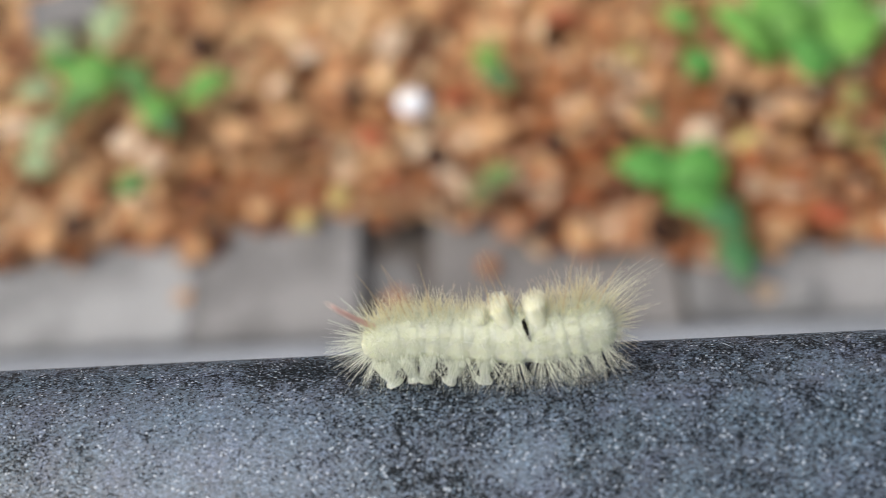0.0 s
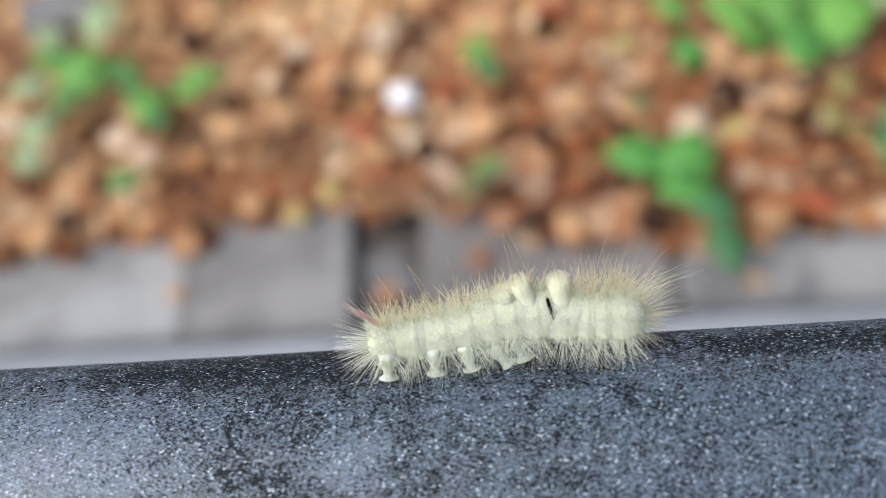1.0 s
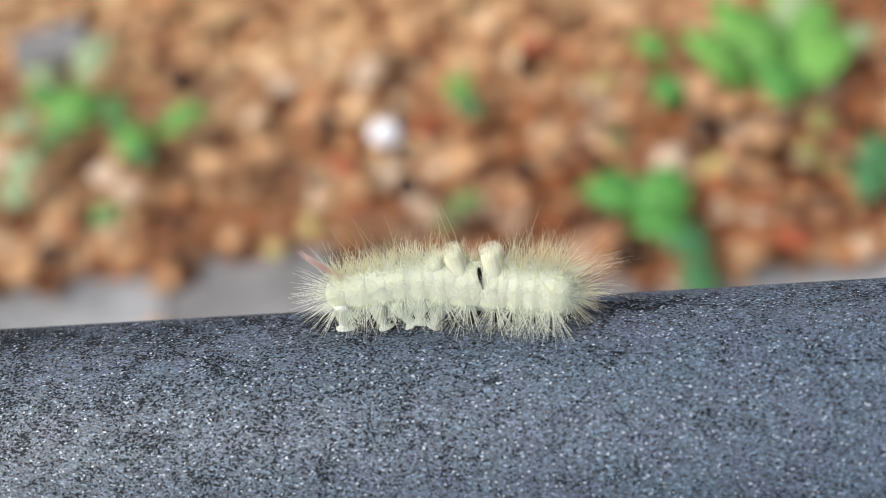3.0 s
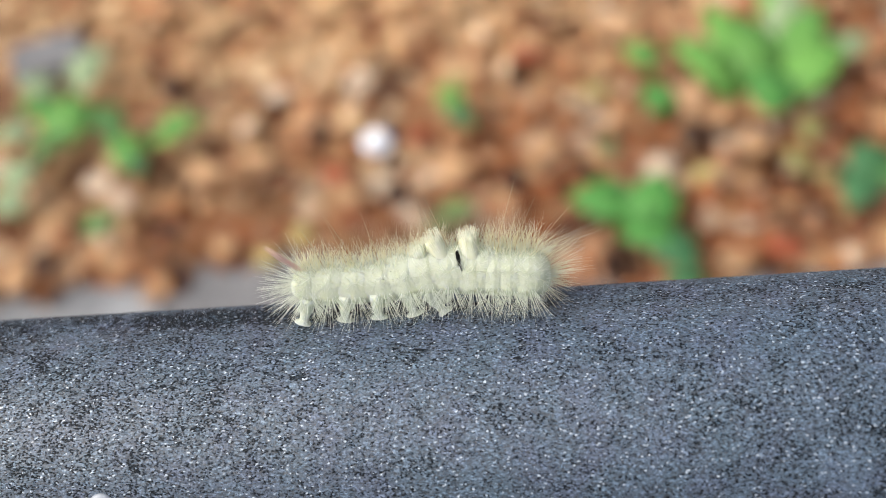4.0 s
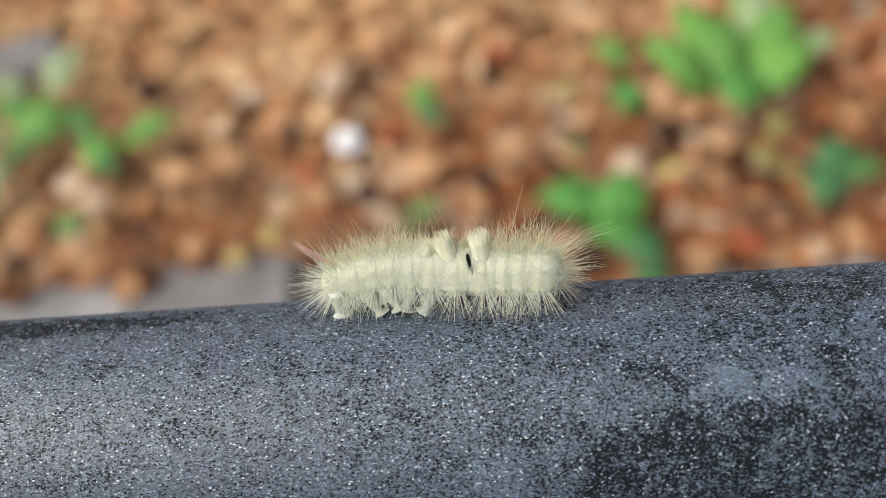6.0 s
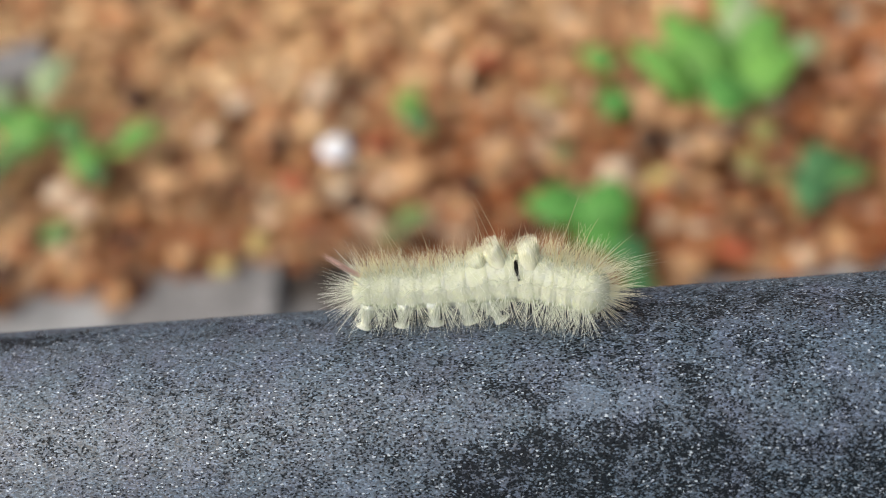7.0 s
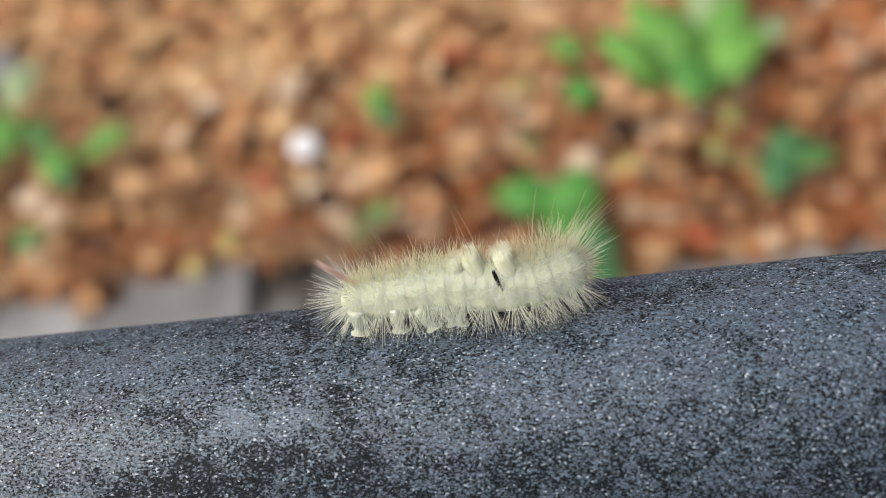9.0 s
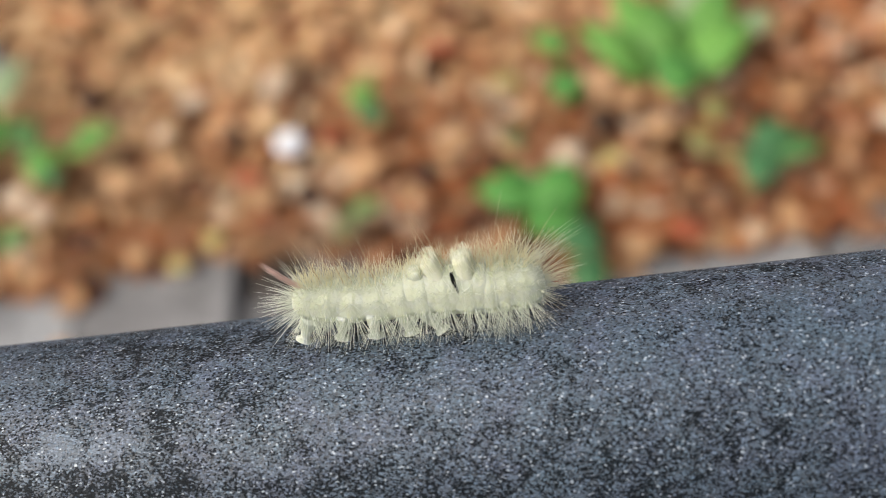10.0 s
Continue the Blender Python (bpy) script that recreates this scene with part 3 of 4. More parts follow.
# ---- the rail ----
def build_rail():
    root = new("handrail")
    tagged(root, "round steel handrail with gritty weathered dark grey paint", "railing")
    bm = bmesh.new()
    xs = [-2.0 + 0.02 * i for i in range(216)]
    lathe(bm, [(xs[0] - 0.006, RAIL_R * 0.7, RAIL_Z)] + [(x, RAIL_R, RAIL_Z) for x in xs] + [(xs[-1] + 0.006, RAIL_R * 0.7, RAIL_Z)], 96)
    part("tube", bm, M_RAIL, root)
    for x in (-1.5, 1.8):
        bm = bmesh.new()
        lathe(bm, [(0, 0.018, 0), (1.07, 0.018, 0), (1.085, 0.014, 0)], 32)
        for v in bm.verts:
            v.co = Vector((v.co.z, v.co.y, v.co.x))
        bmesh.ops.recalc_face_normals(bm, faces=bm.faces)
        post = part("post", bm, M_RAIL, root)
        post.location = (x, 0, 0.0)
    # a dried drop on the near flank
    bm = bmesh.new()
    bmesh.ops.create_icosphere(bm, subdivisions=3, radius=0.0018)
    for v in bm.verts:
        v.co.z *= 0.35
    k = Mat("dried_pale_drop", 0.3, 0.5)
    k.color(k.mix(k.noise(900), rgb(150, 156, 166), rgb(176, 182, 190)))
    drop = finish("dried_drop", bm, k.m)
    a = -51.9
    drop.matrix_world = Matrix.Translation(on_rail(0.0495, a)) @ pose(0, 0, 0, -a, 0, 0)
    tagged(drop, "small dried pale drop on the grey rail", "drop")


# ---- the caterpillar ----
# segment: centre, half length, radius (mm along the body, 0 at the dark cleft, head at +)
SEGMENTS = ((-20.0, 2.7, 2.45), (-17.3, 2.5, 2.75), (-14.3, 2.5, 2.8), (-11.3, 2.5, 2.85), (-8.2, 2.5, 2.92), (-5.1, 2.5, 3.0),
            (-1.95, 2.6, 3.08), (1.75, 2.7, 3.1), (4.7, 2.2, 3.08), (6.9, 2.3, 3.15), (9.4, 3.2, 3.2))
BODY_Z = 5.35
LEG_AT = {0: -20.2, 2: -15.9, 3: -12.3, 4: -8.5, 5: -5.1}
PITCH = (1.5, 1.5, 1.5, 1.52, 1.55, 1.57, 1.8, 1.75, 1.25, 1.2, 1.7)
RISE = (0.14, 0.2, 0.24, 0.27, 0.30, 0.33, 0.34, 0.34, 0.30, 0.28, 0.24)


def build_segment(i, root):
    """One soft ring of the body: a crease at each end, a wart high and a lobe low on the flank."""
    xc, half, rad = SEGMENTS[i]
    bm = bmesh.new()
    rings = []
    for j in range(25):
        u = -1 + j / 12
        v = u * half / PITCH[i]
        r = rad * (1 - 0.02 * min(1.6, abs(v)) ** 2.6)
        if i == 0 and u < 0:
            r = rad * math.sqrt(max(0.02, 1 - (-u) ** 2.2))
        if i == 10 and u > 0:
            r = rad * math.sqrt(max(0.02, 1 - u ** 2.6))
        rings.append((u * half * MM, r * MM, BODY_Z * MM))
    lathe(bm, rings, 48, 0.02, 1.02)
    for p in bm.verts:
        v = p.co.x / (PITCH[i] * MM)
        away = Vector((0, p.co.y, p.co.z - BODY_Z * MM))
        a = abs(math.degrees(math.atan2(away.y, away.z)))
        spot = math.exp(-(v / 0.62) ** 2)
        swell = 0.13 * math.exp(-((a - 116) / 19) ** 2) * spot + 0.035 * math.exp(-((a - 64) / 15) ** 2) * spot
        swell += 0.03 * math.exp(-((a - 32) / 13) ** 2) * spot - 0.03 * math.exp(-((a - 92) / 8) ** 2)
        swell -= 0.022 * math.exp(-((v - 0.42) / 0.12) ** 2) * max(0.0, math.cos(radians(a - 50)))
        p.co += away * swell
        if a < 90:
            p.co.z += away.length * RISE[i] * math.cos(radians(a)) ** 2
    ob = part("segment", bm, M_SKIN, root, "soft pale segment" if i == 0 else "")
    ob.location = (xc * MM, 0, 0)
    return ob


def fan(h, rnd, base, way, n, spread, length, r0, curl=0.0, patch=0.6):
    """A star of hairs out of one wart: the outer ones lean further over and bend away."""
    way = Vector(way).normalized()
    across = way.orthogonal().normalized()
    other = way.cross(across)
    for k in range(n):
        a, q = rnd.uniform(0, 2 * math.pi), spread * math.sqrt(rnd.random())
        off = across * math.cos(a) + other * math.sin(a)
        d = way + off * math.tan(min(1.25, q))
        foot = Vector(base) + Vector((rnd.uniform(-1, 1), 0.3 * rnd.uniform(-1, 1), 0.25 * rnd.uniform(-1, 1))) * patch
        ln = length * rnd.uniform(0.55, 1.12)
        h.add(foot * MM, d, ln * MM, r0 * MM, off * (curl * q) + Vector((rnd.gauss(0, 0.06), rnd.gauss(0, 0.06), rnd.gauss(0, 0.05))), 5)


def flank_point(i, u, angle, side, out=0.96):
    """A place on a segment's skin in its own space: mm along it and degrees from the top."""
    a = radians(angle)
    r = SEGMENTS[i][2] * out
    lift = 1 + (RISE[i] * math.cos(a) ** 2 if angle < 90 else 0)
    return Vector((u, side * r * math.sin(a), BODY_Z + r * math.cos(a) * lift))


def fuzz(h, rnd, i, n, lo, hi, length, r0, reach=0.95):
    """Short down over one segment between two angles from the top."""
    for k in range(n):
        angle, side, u = rnd.uniform(lo, hi), rnd.choice((-1, 1)), rnd.uniform(-reach, reach) * SEGMENTS[i][1]
        a = radians(angle)
        way = Vector((rnd.gauss(0, 0.4) + 0.12 * u, side * math.sin(a) + rnd.gauss(0, 0.3), math.cos(a) + rnd.gauss(0, 0.3)))
        h.add(flank_point(i, u, angle, side, 0.9 if abs(u) > 1.5 else 0.95) * MM, way, length * rnd.uniform(0.5, 1.2) * MM, r0 * MM, steps=3)


def build_coat(rnd, i, seg):
    """The hair of one segment: down, back hair out of four warts, flank stars and the skirt."""
    front = i >= 8
    lean = 0.28 if front else 0.06 if i > 4 else -0.03
    h = Hairs()
    fuzz(h, rnd, i, 90, 60, 150, 0.6, 0.024, 0.7)
    if i in (0, 10):
        fuzz(h, rnd, i, 420, 15, 165, 1.3, 0.028)
    h.build("short_fuzz", M_WHITE, seg)
    brush = i in (4, 5, 6, 7)
    h = Hairs()
    fuzz(h, rnd, i, 120 if brush else 200, 0, 30 if brush else 42, 1.9, 0.034)
    h.build("frost_fuzz", M_WHITE, seg)
    h = Hairs()
    for side, share in ((-1, 0.12 if brush else 0.25 if front else 0.5), (1, 1.0)):
        for u in ((-0.7, 0.7) if not front else (-0.5, 0.4)):
            fan(h, rnd, flank_point(i, u, 24, side), (lean + 0.22 * u, side * 0.25, 1), round(16 * share), 0.6, 3.3 if not front else 4.4, 0.054, 0.12, 0.9)
    h.build("back_hair", M_CREAM, seg)
    h = Hairs()
    for side, share in ((-1, 0.2 if brush else 0.8), (1, 1.1)):
        for u in (-0.8, 0.8):
            fan(h, rnd, flank_point(i, u, 14, side), (lean + 0.12 * u, side * 0.12, 1), round(8 * share), 0.5, 4.3 if not front else 5.4, 0.05, 0.1, 0.9)
    h.build("tan_hair", M_TAN, seg)
    h = Hairs()
    for side, n in ((-1, 12), (1, 9)):
        fan(h, rnd, flank_point(i, 0, 64, side), (lean, side, 0.55), n, 0.75, 3.2, 0.036, 0.1, 1.0)
    h.build("flank_hair", M_WHITE, seg)
    h = Hairs()
    for side, n in ((-1, 50), (1, 10)):
        for k in range(n):
            u = rnd.uniform(-1.5, 1.5)
            foot = flank_point(i, u * 0.8, 118 + rnd.gauss(0, 8), side, 1.08)
            way = (0.42 * u + (0.12 if front else 0.0) + rnd.gauss(0, 0.12), side * rnd.gauss(0.8, 0.25), rnd.gauss(-0.8, 0.22))
            h.add(foot * MM, way, rnd.uniform(2.7, 4.7) * MM, 0.042 * MM, (0.08 * u, 0, rnd.gauss(0.0, 0.06)), 5)
    h.build("skirt_hair", M_WHITE, seg)


def build_tussock(rnd, parent, x, lean, height, wide, label, mat, strands=260):
    """A brush of packed hair: its root straddles the segment and runs down both flanks as a ridge."""
    core = bmesh.new()
    deep = 1.3
    full = height + deep
    rings = []
    for i in range(21):
        u = i / 20
        rings.append(((u * full * 0.93 - deep) * MM, wide * (0.90 + 0.08 * u) * (1 - u ** 20) ** 0.5 * MM, 0))
    lathe(core, rings, 48, 0.0, 1.0)
    m = Matrix.Translation(Vector((x, 0, BODY_Z + 0.2)) * MM) @ pose(0, 0, 0, 0, lean - 90, 0)
    for v in core.verts:
        c, w = v.co.y, v.co.z
        up = max(0.0, min(1.0, (v.co.x / MM + deep) / full))
        flat = math.hypot(c, w) or 1.0
        box = (abs(c) ** 2.6 + abs(w) ** 2.6) ** (1 / 2.6) or 1.0
        turn = math.atan2(w, c)
        streak = 1 + 0.03 * noise.noise((math.cos(turn) * 5, math.sin(turn) * 5, x)) + 0.02 * noise.noise((math.cos(turn) * 13, math.sin(turn) * 13, v.co.x * 200))
        wide_y = 1.38 + 0.86 * max(0.0, 1 - up / 0.72) ** 1.3
        v.co.y, v.co.z = c * wide_y * flat / box * streak, w * flat / box * streak
        v.co.x += height * 0.03 * MM * noise.noise((c * 900, w * 900, x * 3)) * up ** 3
    core.transform(m)
    ob = part("tussock", core, mat, parent, label)
    h = Hairs()
    for i in range(strands):
        a, q = rnd.uniform(0, 2 * math.pi), math.sqrt(rnd.uniform(0.05, 1)) * wide * 0.93
        start = height * rnd.uniform(0.3, 0.6)
        base = m @ Vector((start * MM, q * 1.45 * math.cos(a) * MM, q * math.sin(a) * MM))
        out = m.to_3x3() @ Vector((1, rnd.gauss(0, 0.05) + 0.06 * math.cos(a), rnd.gauss(0, 0.05) + 0.06 * math.sin(a)))
        h.add(base, out, (height * (1.01 - 0.07 * (q / wide) ** 3 + rnd.gauss(0, 0.02)) - start) * MM, 0.027 * MM, steps=3, tip=0.4)
    h.build("brush_hair", M_BRUSH, ob)
    return ob


def build_leg(parent, x, side, girth=1.0):
    """One false leg: a tapered stalk with a flared hooked foot; its origin is at the hip."""
    bm = bmesh.new()
    hip = 3.5
    prof = ((0.4, 1.25), (-0.5, 1.1), (-1.1, 0.95), (-1.5, 0.98), (-1.9, 0.78), (-2.5, 0.64), (-2.9, 0.58), (-3.2, 0.72), (-3.42, 0.98), (-3.56, 0.95), (-3.6, 0.5))
    lathe(bm, [(-z * MM, r * girth * MM, 0) for z, r in prof], 20)
    for v in bm.verts:
        v.co = Vector((v.co.z, v.co.y, -v.co.x))
        low = max(0.0, (-v.co.z / MM - 2.9)) / 0.7
        v.co.x = v.co.x * (1 + 0.35 * low) + 0.15 * low * MM
        v.co.y += side * 0.25 * MM * (-v.co.z / MM) / 3.6
    bmesh.ops.recalc_face_normals(bm, faces=bm.faces)
    leg = part("proleg", bm, M_LEG, parent, "pale glassy stub leg with a hooked foot")
    leg.location = (x * MM, side * 1.75 * MM, hip * MM)
    return leg


def build_caterpillar():
    rnd = random.Random(11)
    root = new("caterpillar")
    tagged(root, "pale yellow-green hairy caterpillar with ivory brush tufts on a grey rail", "caterpillar")
    segs, legs = [], []
    for i, (xc, half, rad) in enumerate(SEGMENTS):
        ob = build_segment(i, root)
        segs.append(ob)
        build_coat(rnd, i, ob)
        if i in LEG_AT:
            legs += [(build_leg(ob, LEG_AT[i] - xc, s, 1.1 if i == 0 else 1.05), i) for s in (-1, 1)]
    # head: a rounded pale capsule with two lobes
    bm = bmesh.new()
    bmesh.ops.create_icosphere(bm, subdivisions=4, radius=1)
    for v in bm.verts:
        lobe = 1 + 0.06 * abs(v.co.y) - 0.05 * math.exp(-(v.co.y * 5) ** 2)
        v.co = Vector((v.co.x * 1.9 * lobe, v.co.y * 2.15, v.co.z * 2.15)) * MM
        v.co.z += (BODY_Z - 0.5) * MM
    head = part("head", bm, M_HEAD, root, "rounded pale head")
    head.location = (10.7 * MM, 0, 0)
    h = Hairs()
    for i in range(260):
        a, b = rnd.uniform(0, 2 * math.pi), rnd.uniform(0.05, 1.45)
        d = Vector((math.cos(b), math.sin(b) * math.cos(a), math.sin(b) * math.sin(a)))
        base = Vector((d.x * 1.7, d.y * 2.1, d.z * 2.2 + BODY_Z - 0.3)) * MM
        h.add(base, d + Vector((0.1, rnd.gauss(0, 0.3), rnd.gauss(0, 0.3))), rnd.uniform(0.8, 2.2) * MM, 0.03 * MM, steps=3)
    h.build("face_down", M_WHITE, head)
    h = Hairs()
    for i in range(270):
        a, b = rnd.uniform(0, 2 * math.pi), rnd.uniform(0.1, 1.45)
        d = Vector((math.cos(b), math.sin(b) * math.cos(a), math.sin(b) * math.sin(a)))
        if d.y < -0.12 and rnd.random() < 0.85:
            continue
        base = Vector((d.x * 1.6, d.y * 2.1, d.z * 2.2 + BODY_Z - 0.2)) * MM
        up = d.z > 0.15
        ln = rnd.uniform(3.2, 6.2) if up else rnd.uniform(2.5, 5.0)
        h.add(base, d + Vector((0.35, rnd.gauss(0, 0.12), rnd.gauss(0, 0.12))), ln * MM, 0.042 * MM, (0.12 if up else 0.0, 0, rnd.gauss(0, 0.08)))
    for i in range(24):
        base = Vector((rnd.uniform(-2.5, 0.6), rnd.uniform(-1.6, 1.6), BODY_Z + 1.9)) * MM
        h.add(base, (rnd.uniform(0.4, 1.0), rnd.uniform(-0.4, 0.3), rnd.uniform(0.5, 1.0)), rnd.uniform(6.0, 8.8) * MM, 0.048 * MM, (0.3, 0, -0.14), 6)
    h.build("face_hair", M_CREAM, head)
    h = Hairs()
    for i in range(250):
        a, b = rnd.uniform(0, 2 * math.pi), rnd.uniform(0.05, 1.5)
        d = Vector((-math.cos(b), math.sin(b) * math.cos(a), math.sin(b) * math.sin(a)))
        if d.y < -0.4 and rnd.random() < 0.7:
            continue
        base = Vector((d.x * 1.8, d.y * 1.9, d.z * 1.9 + BODY_Z)) * MM
        h.add(base, d + Vector((-0.25, rnd.gauss(0, 0.1), rnd.gauss(0, 0.1) - 0.12)), rnd.uniform(3.0, 6.6) * MM, 0.043 * MM, (0, 0, rnd.gauss(0, 0.07)))
    h.build("tail_hair", M_WHITE, segs[0])
    h = Hairs()
    for i in range(80):
        base = Vector((rnd.uniform(-2.4, -1.6), rnd.uniform(-0.35, 0.35), BODY_Z + 1.9 + rnd.uniform(-0.2, 0.2))) * MM
        h.add(base, (-0.88 + rnd.gauss(0, 0.02), rnd.gauss(-0.12, 0.02), 0.45 + rnd.gauss(0, 0.025)), rnd.uniform(5.2, 8.0) * MM, 0.042 * MM, (0.03, 0, 0.24), 6)
    h.build("tail_pencil", M_PINK, segs[1], "rose-pink pencil of long hairs")
    # the brushes on the back, the black cleft between the two tallest
    build_tussock(rnd, segs[7], 0.45, -10, 6.8, 1.45, "tall ivory brush of dense hair", M_TUFT)
    build_tussock(rnd, segs[6], 0.55, -24, 6.9, 1.42, "ivory brush of dense hair leaning back", M_TUFT)
    build_tussock(rnd, segs[5], 0.6, -22, 5.3, 1.3, "short cream brush of dense hair", M_SKIN)
    build_tussock(rnd, segs[4], 0.5, -20, 3.7, 1.25, "low cream brush of dense hair", M_SKIN, 200)
    bm = bmesh.new()
    for dx, dy, dz, r in ((-1.42, -2.6, 1.7, 0.28), (-1.5, -2.42, 2.1, 0.36), (-1.65, -2.25, 2.5, 0.44), (-1.8, -2.0, 2.9, 0.5), (-1.92, -1.7, 3.25, 0.5), (-2.02, -1.35, 3.65, 0.46), (-1.8, 0, 3.0, 0.8)):
        m = Matrix.Translation(Vector((dx, dy, BODY_Z + dz)) * MM) @ Matrix.Diagonal((0.6, 1.3, 1.0, 1))
        bmesh.ops.create_icosphere(bm, subdivisions=2, radius=r * MM, matrix=m)
    part("cleft", bm, M_BLACK, segs[7], "velvet black skin fold")
    h = Hairs()
    for i in range(18):
        base = Vector((rnd.uniform(-2.9, -0.7), rnd.uniform(-2.95, -2.6), BODY_Z + rnd.uniform(1.0, 2.3))) * MM
        h.add(base, (rnd.uniform(-0.7, 0.5), rnd.uniform(-0.1, 0.25), 1), rnd.uniform(1.2, 2.6) * MM, 0.035 * MM, steps=3)
    h.build("cleft_hair", M_WHITE, segs[7])
    bristles = [(0.7, -0.24, 10.2, 6), (-0.6, -0.2, 9.0, 6), (1.0, -0.1, 8.6, 5), (0.3, 0.2, 10.8, 8), (0.2, 0.28, 7.4, 9), (0.0, -0.12, 6.8, 3), (0.5, -0.3, 7.2, 2), (-0.8, -0.2, 6.6, 2), (-0.4, -0.3, 6.4, 1), (0.3, 0.5, 7.2, 10)]
    for sx, lx, ln, s in bristles:
        h = Hairs()
        h.add(Vector((sx, -0.4, BODY_Z + 2.5)) * MM, (lx, -0.05, 1), (ln + 2.4) * MM, 0.095 * MM, (lx * 0.35, 0, 0), 6)
        h.build("long_bristle", M_BRISTLE, segs[s])
    return root, segs, head, legs


build_ground()
build_pavement()
build_litter()
build_marked_leaves()
build_plants()
build_pebbles()
build_rail()
CATERPILLAR, SEGS, HEAD, LEGS = build_caterpillar()

# ---- the crawl ----
CRAWL = [
    (0.0, 0.0032, 22.8, -4.0),
    (0.5, 0.0159, 26.3, -2.0),
    (1.0, 0.0297, 30.3, 1.5),
    (1.5, 0.0418, 25.8, -4.0),
    (2.0, 0.0535, 24.9, -6.5),
    (2.2, 0.0577, 24.8, -6.0),
    (3.3, 0.0835, 26.7, -5.0),
    (3.5, 0.0882, 27.5, -3.5),
    (4.0, 0.1004, 27.9, -2.0),
    (4.5, 0.1123, 24.6, -5.5),
    (5.0, 0.1243, 23.3, -7.0),
    (5.5, 0.1357, 24.6, -7.0),
    (5.7, 0.1406, 26.2, -5.0),
    (6.8, 0.1676, 23.9, -7.0),
    (7.0, 0.1733, 22.7, -8.0),
    (7.5, 0.1855, 20.8, -9.0),
    (8.0, 0.1967, 19.6, -9.0),
    (8.5, 0.2084, 18.7, -6.5),
    (9.0, 0.2193, 21.2, -1.5),
    (9.5, 0.2293, 20.5, -3.5),
    (10.0, 0.2386, 21.0, -4.5),
]
CYCLE = ((0, 0.12), (1, 2.56), (2, 5.0), (3.3, 8.05), (4.5, 10.89), (5.5, 13.07), (6.8, 16.24), (7.5, 18.0), (8.5, 20.3), (10.0, 23.73))


def cycle(t):
    return float(np.interp(t, [a for a, _ in CYCLE], [b for _, b in CYCLE]))


def delay(x):
    """The wave of steps starts at the tail and runs to the head."""
    return -0.1 + 0.04 * (x + 20.2)


def stride(c):
    """Foot's way along the body from -1 to 1 and its lift from 0 to 1: a quick swing, then a long hold."""
    u = (c + 0.19) % 1.0
    if u < 0.38:
        s = u / 0.38
        return -math.cos(math.pi * s), math.sin(math.pi * s)
    return 1 - 2 * (u - 0.38) / 0.62, 0.0


def crawl_pose(x, angle, yaw):
    a = radians(angle)
    m = Matrix(((1, 0, 0, x), (0, math.cos(a), math.sin(a), RAIL_R * math.sin(a)), (0, -math.sin(a), math.cos(a), RAIL_Z + RAIL_R * math.cos(a)), (0, 0, 0, 1)))
    return m @ pose(0, 0, 0, 0, 0, yaw)


# how the body bends out of its straight line, in mm: tail along and down, cleft along and down, head along and down
BENDS = [
    (0.0, -0.6, 0.4, 0.2, -0.4, 0.0, -2.0),
    (0.5, 0.0, 0.8, 0.4, 0.2, 0.9, -0.8),
    (1.0, -1.3, 1.5, 0.1, 0.1, 0.5, 0.4),
    (1.5, -1.5, 2.2, 0.0, -0.2, 0.1, 0.4),
    (2.0, -0.3, 0.4, 1.0, 0.4, 1.4, 0.4),
    (3.5, 0.3, 0.8, 0.4, 0.6, 1.0, 2.0),
    (4.0, -0.7, 1.6, 0.3, 0.4, 0.6, 0.8),
    (4.5, -1.1, 1.2, 0.4, 0.5, 0.3, 1.2),
    (5.0, 0.3, 0.8, 0.9, 0.1, 1.7, -0.8),
    (5.5, -0.7, 0.5, 0.0, 0.7, 1.2, 0.3),
    (7.0, -0.4, 1.6, 0.3, -0.1, 0.4, 1.2),
    (7.5, -0.7, 0.4, 0.4, 0.0, 0.5, -0.8),
    (8.0, -1.3, 0.4, -0.3, 0.0, 0.3, 0.0),
    (8.5, -0.5, 0.4, 0.0, 0.4, 0.7, 0.0),
    (9.0, 0.0, 0.9, 0.2, 1.4, 0.7, -1.1),
    (9.5, 0.0, 0.9, 0.4, 0.8, 0.9, 0.8),
    (10.0, -0.2, 1.2, -0.2, 0.9, -0.3, 0.0),
]


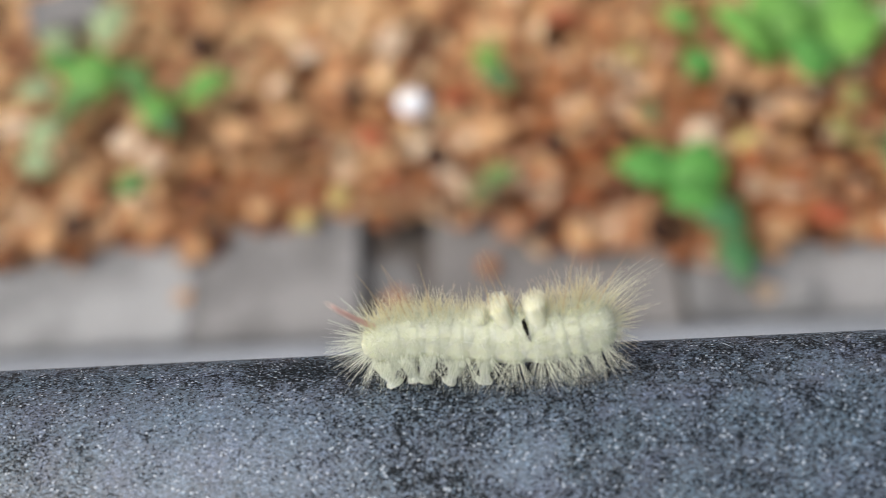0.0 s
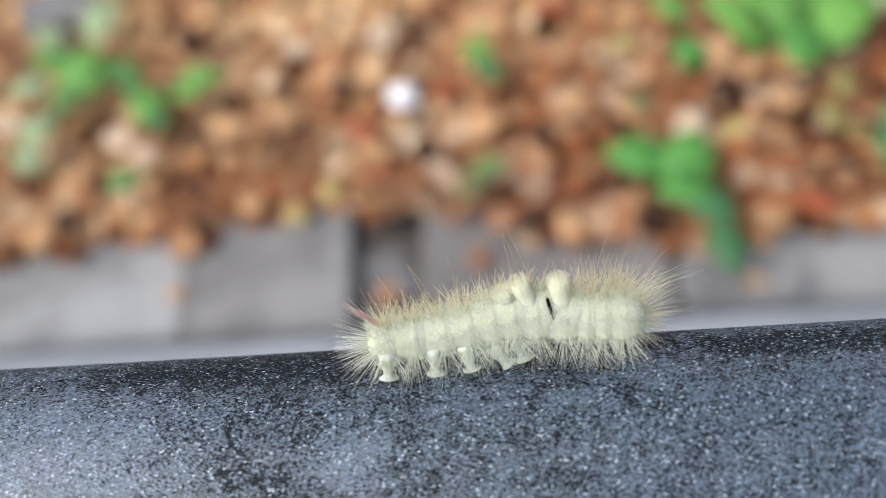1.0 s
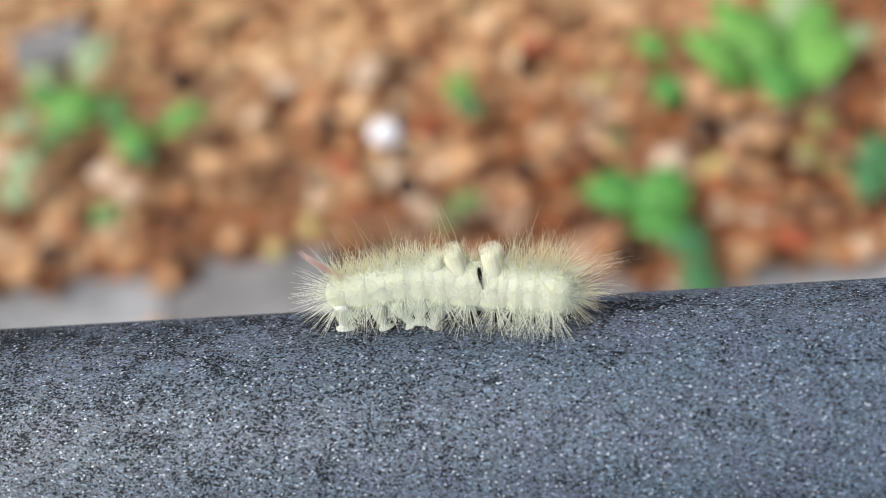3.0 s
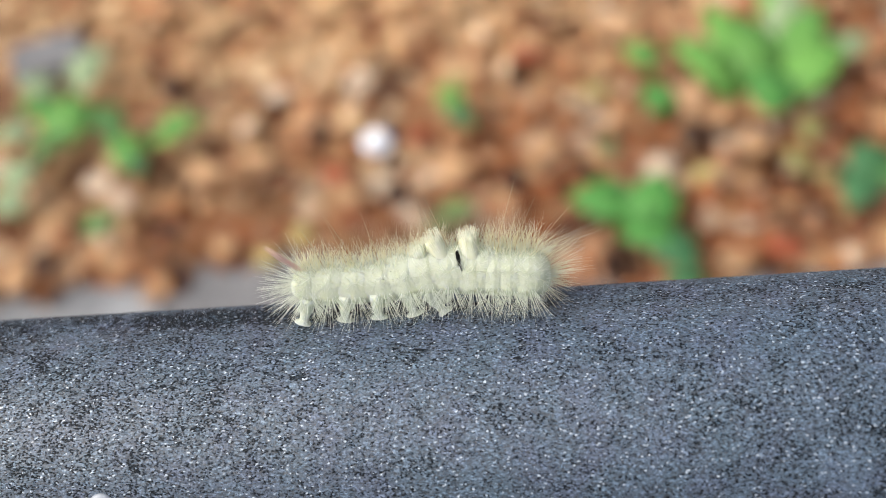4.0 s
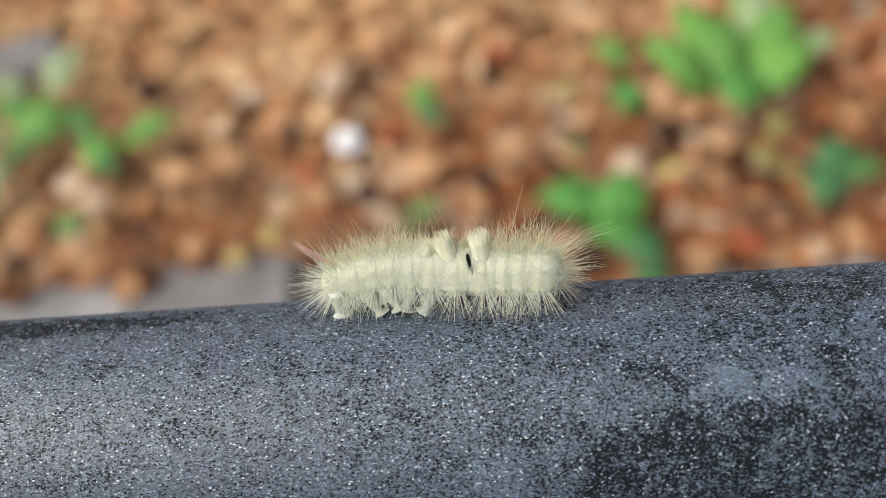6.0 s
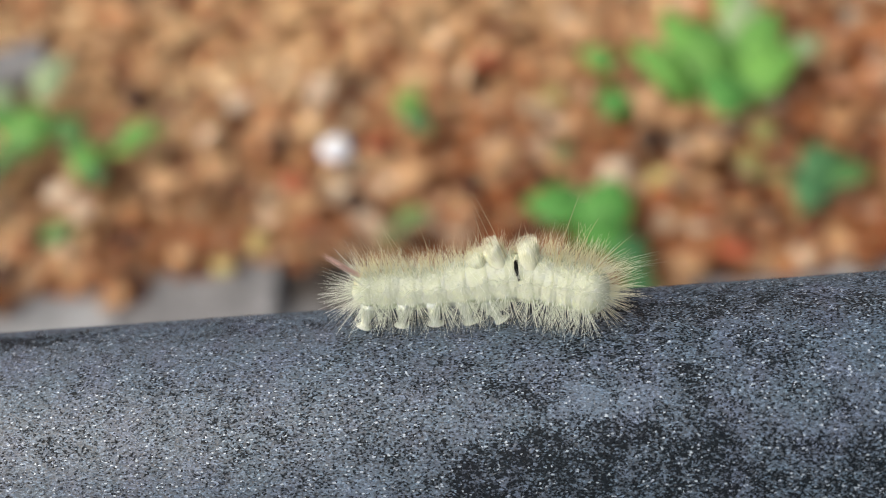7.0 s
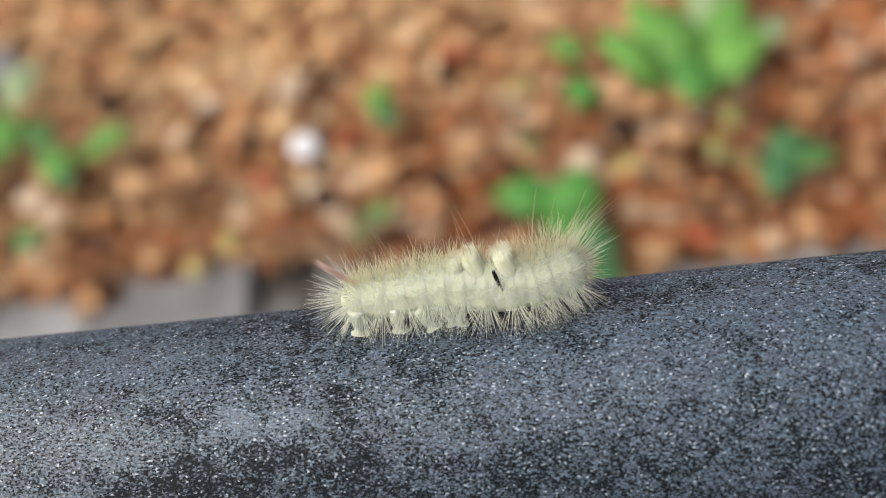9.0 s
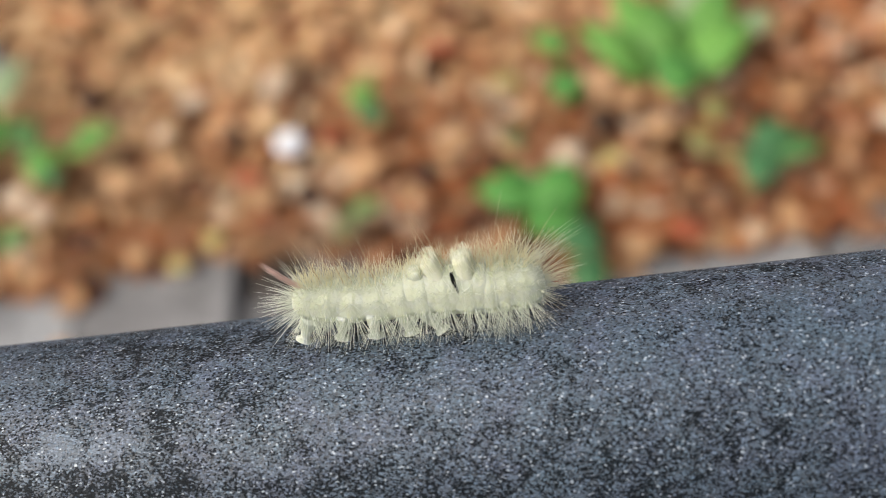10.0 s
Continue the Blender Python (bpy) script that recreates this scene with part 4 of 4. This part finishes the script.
def bend(t, x):
    """Where the body's line lies at x mm from the cleft: along, across and up, in mm."""
    at = [row[0] for row in BENDS]
    tx, td, cx, cd, hx, hd = (float(np.interp(t, at, [row[k] for row in BENDS])) for k in range(1, 7))
    w = min(1.15, abs(x) / (21.0 if x < 0 else 11.0)) ** 1.7
    along = cx + ((tx if x < 0 else hx) - cx) * w
    down = cd + ((td if x < 0 else hd) - cd) * w
    return along, -1.2 * down, -0.55 * down


def bent_pose(t, x, dx, dz, pitch):
    """The pose of a piece of the body that follows the bend."""
    a, b, c = bend(t, x - 1), bend(t, x), bend(t, x + 1)
    yaw = math.degrees(math.atan2(c[1] - a[1], 2))
    rise = math.degrees(math.atan2(c[2] - a[2], 2))
    return pose((x + dx + b[0]) * MM, b[1] * MM, (dz + b[2]) * MM, 0, pitch - rise, yaw)


def motions():
    walk(CATERPILLAR, [(t, crawl_pose(x, a, yaw)) for t, x, a, yaw in CRAWL])
    times = [round(0.1 * i, 1) for i in range(101)]
    for ob, (xc, half, rad) in zip(SEGS, SEGMENTS):
        share = min(1.0, max(0.0, (4 - xc) / 24))
        rows = []
        for t in times:
            c = cycle(t) - delay(xc)
            shift = 1.5 * share * math.sin(2 * math.pi * (c - 0.0))
            lift = (0.3 + 1.0 * min(1, share * 1.6)) * (0.5 + 0.5 * math.cos(2 * math.pi * c))
            rows.append((t, bent_pose(t, xc, shift, lift - 0.4, -3.0 * share * math.sin(2 * math.pi * c))))
        walk(ob, rows)
    walk(HEAD, [(t, bent_pose(t, 10.7, 0.0, 0.25 * math.sin(2 * math.pi * cycle(t)), 2 * math.sin(2 * math.pi * cycle(t)))) for t in times])
    for leg, i in LEGS:
        xc = SEGMENTS[i][0]
        share = min(1.0, max(0.0, (4 - xc) / 24))
        x, y, z = leg.location
        rows = []
        for t in times:
            way, lift = stride(cycle(t) - delay(LEG_AT[i]))
            c = cycle(t) - delay(xc)
            shift = 1.5 * share * math.sin(2 * math.pi * c)
            body_lift = (0.3 + 1.0 * min(1, share * 1.6)) * (0.5 + 0.5 * math.cos(2 * math.pi * c)) - 0.4 + bend(t, xc)[2]
            swing = math.degrees(math.asin(max(-0.5, min(0.5, (2.9 * way - shift) / 4.2))))
            rows.append((t, pose(x, y, z + (0.75 * lift - body_lift) * MM + 3.6 * MM * (math.cos(radians(swing)) - 1), 0, -swing, 0)))
        walk(leg, rows)


motions()
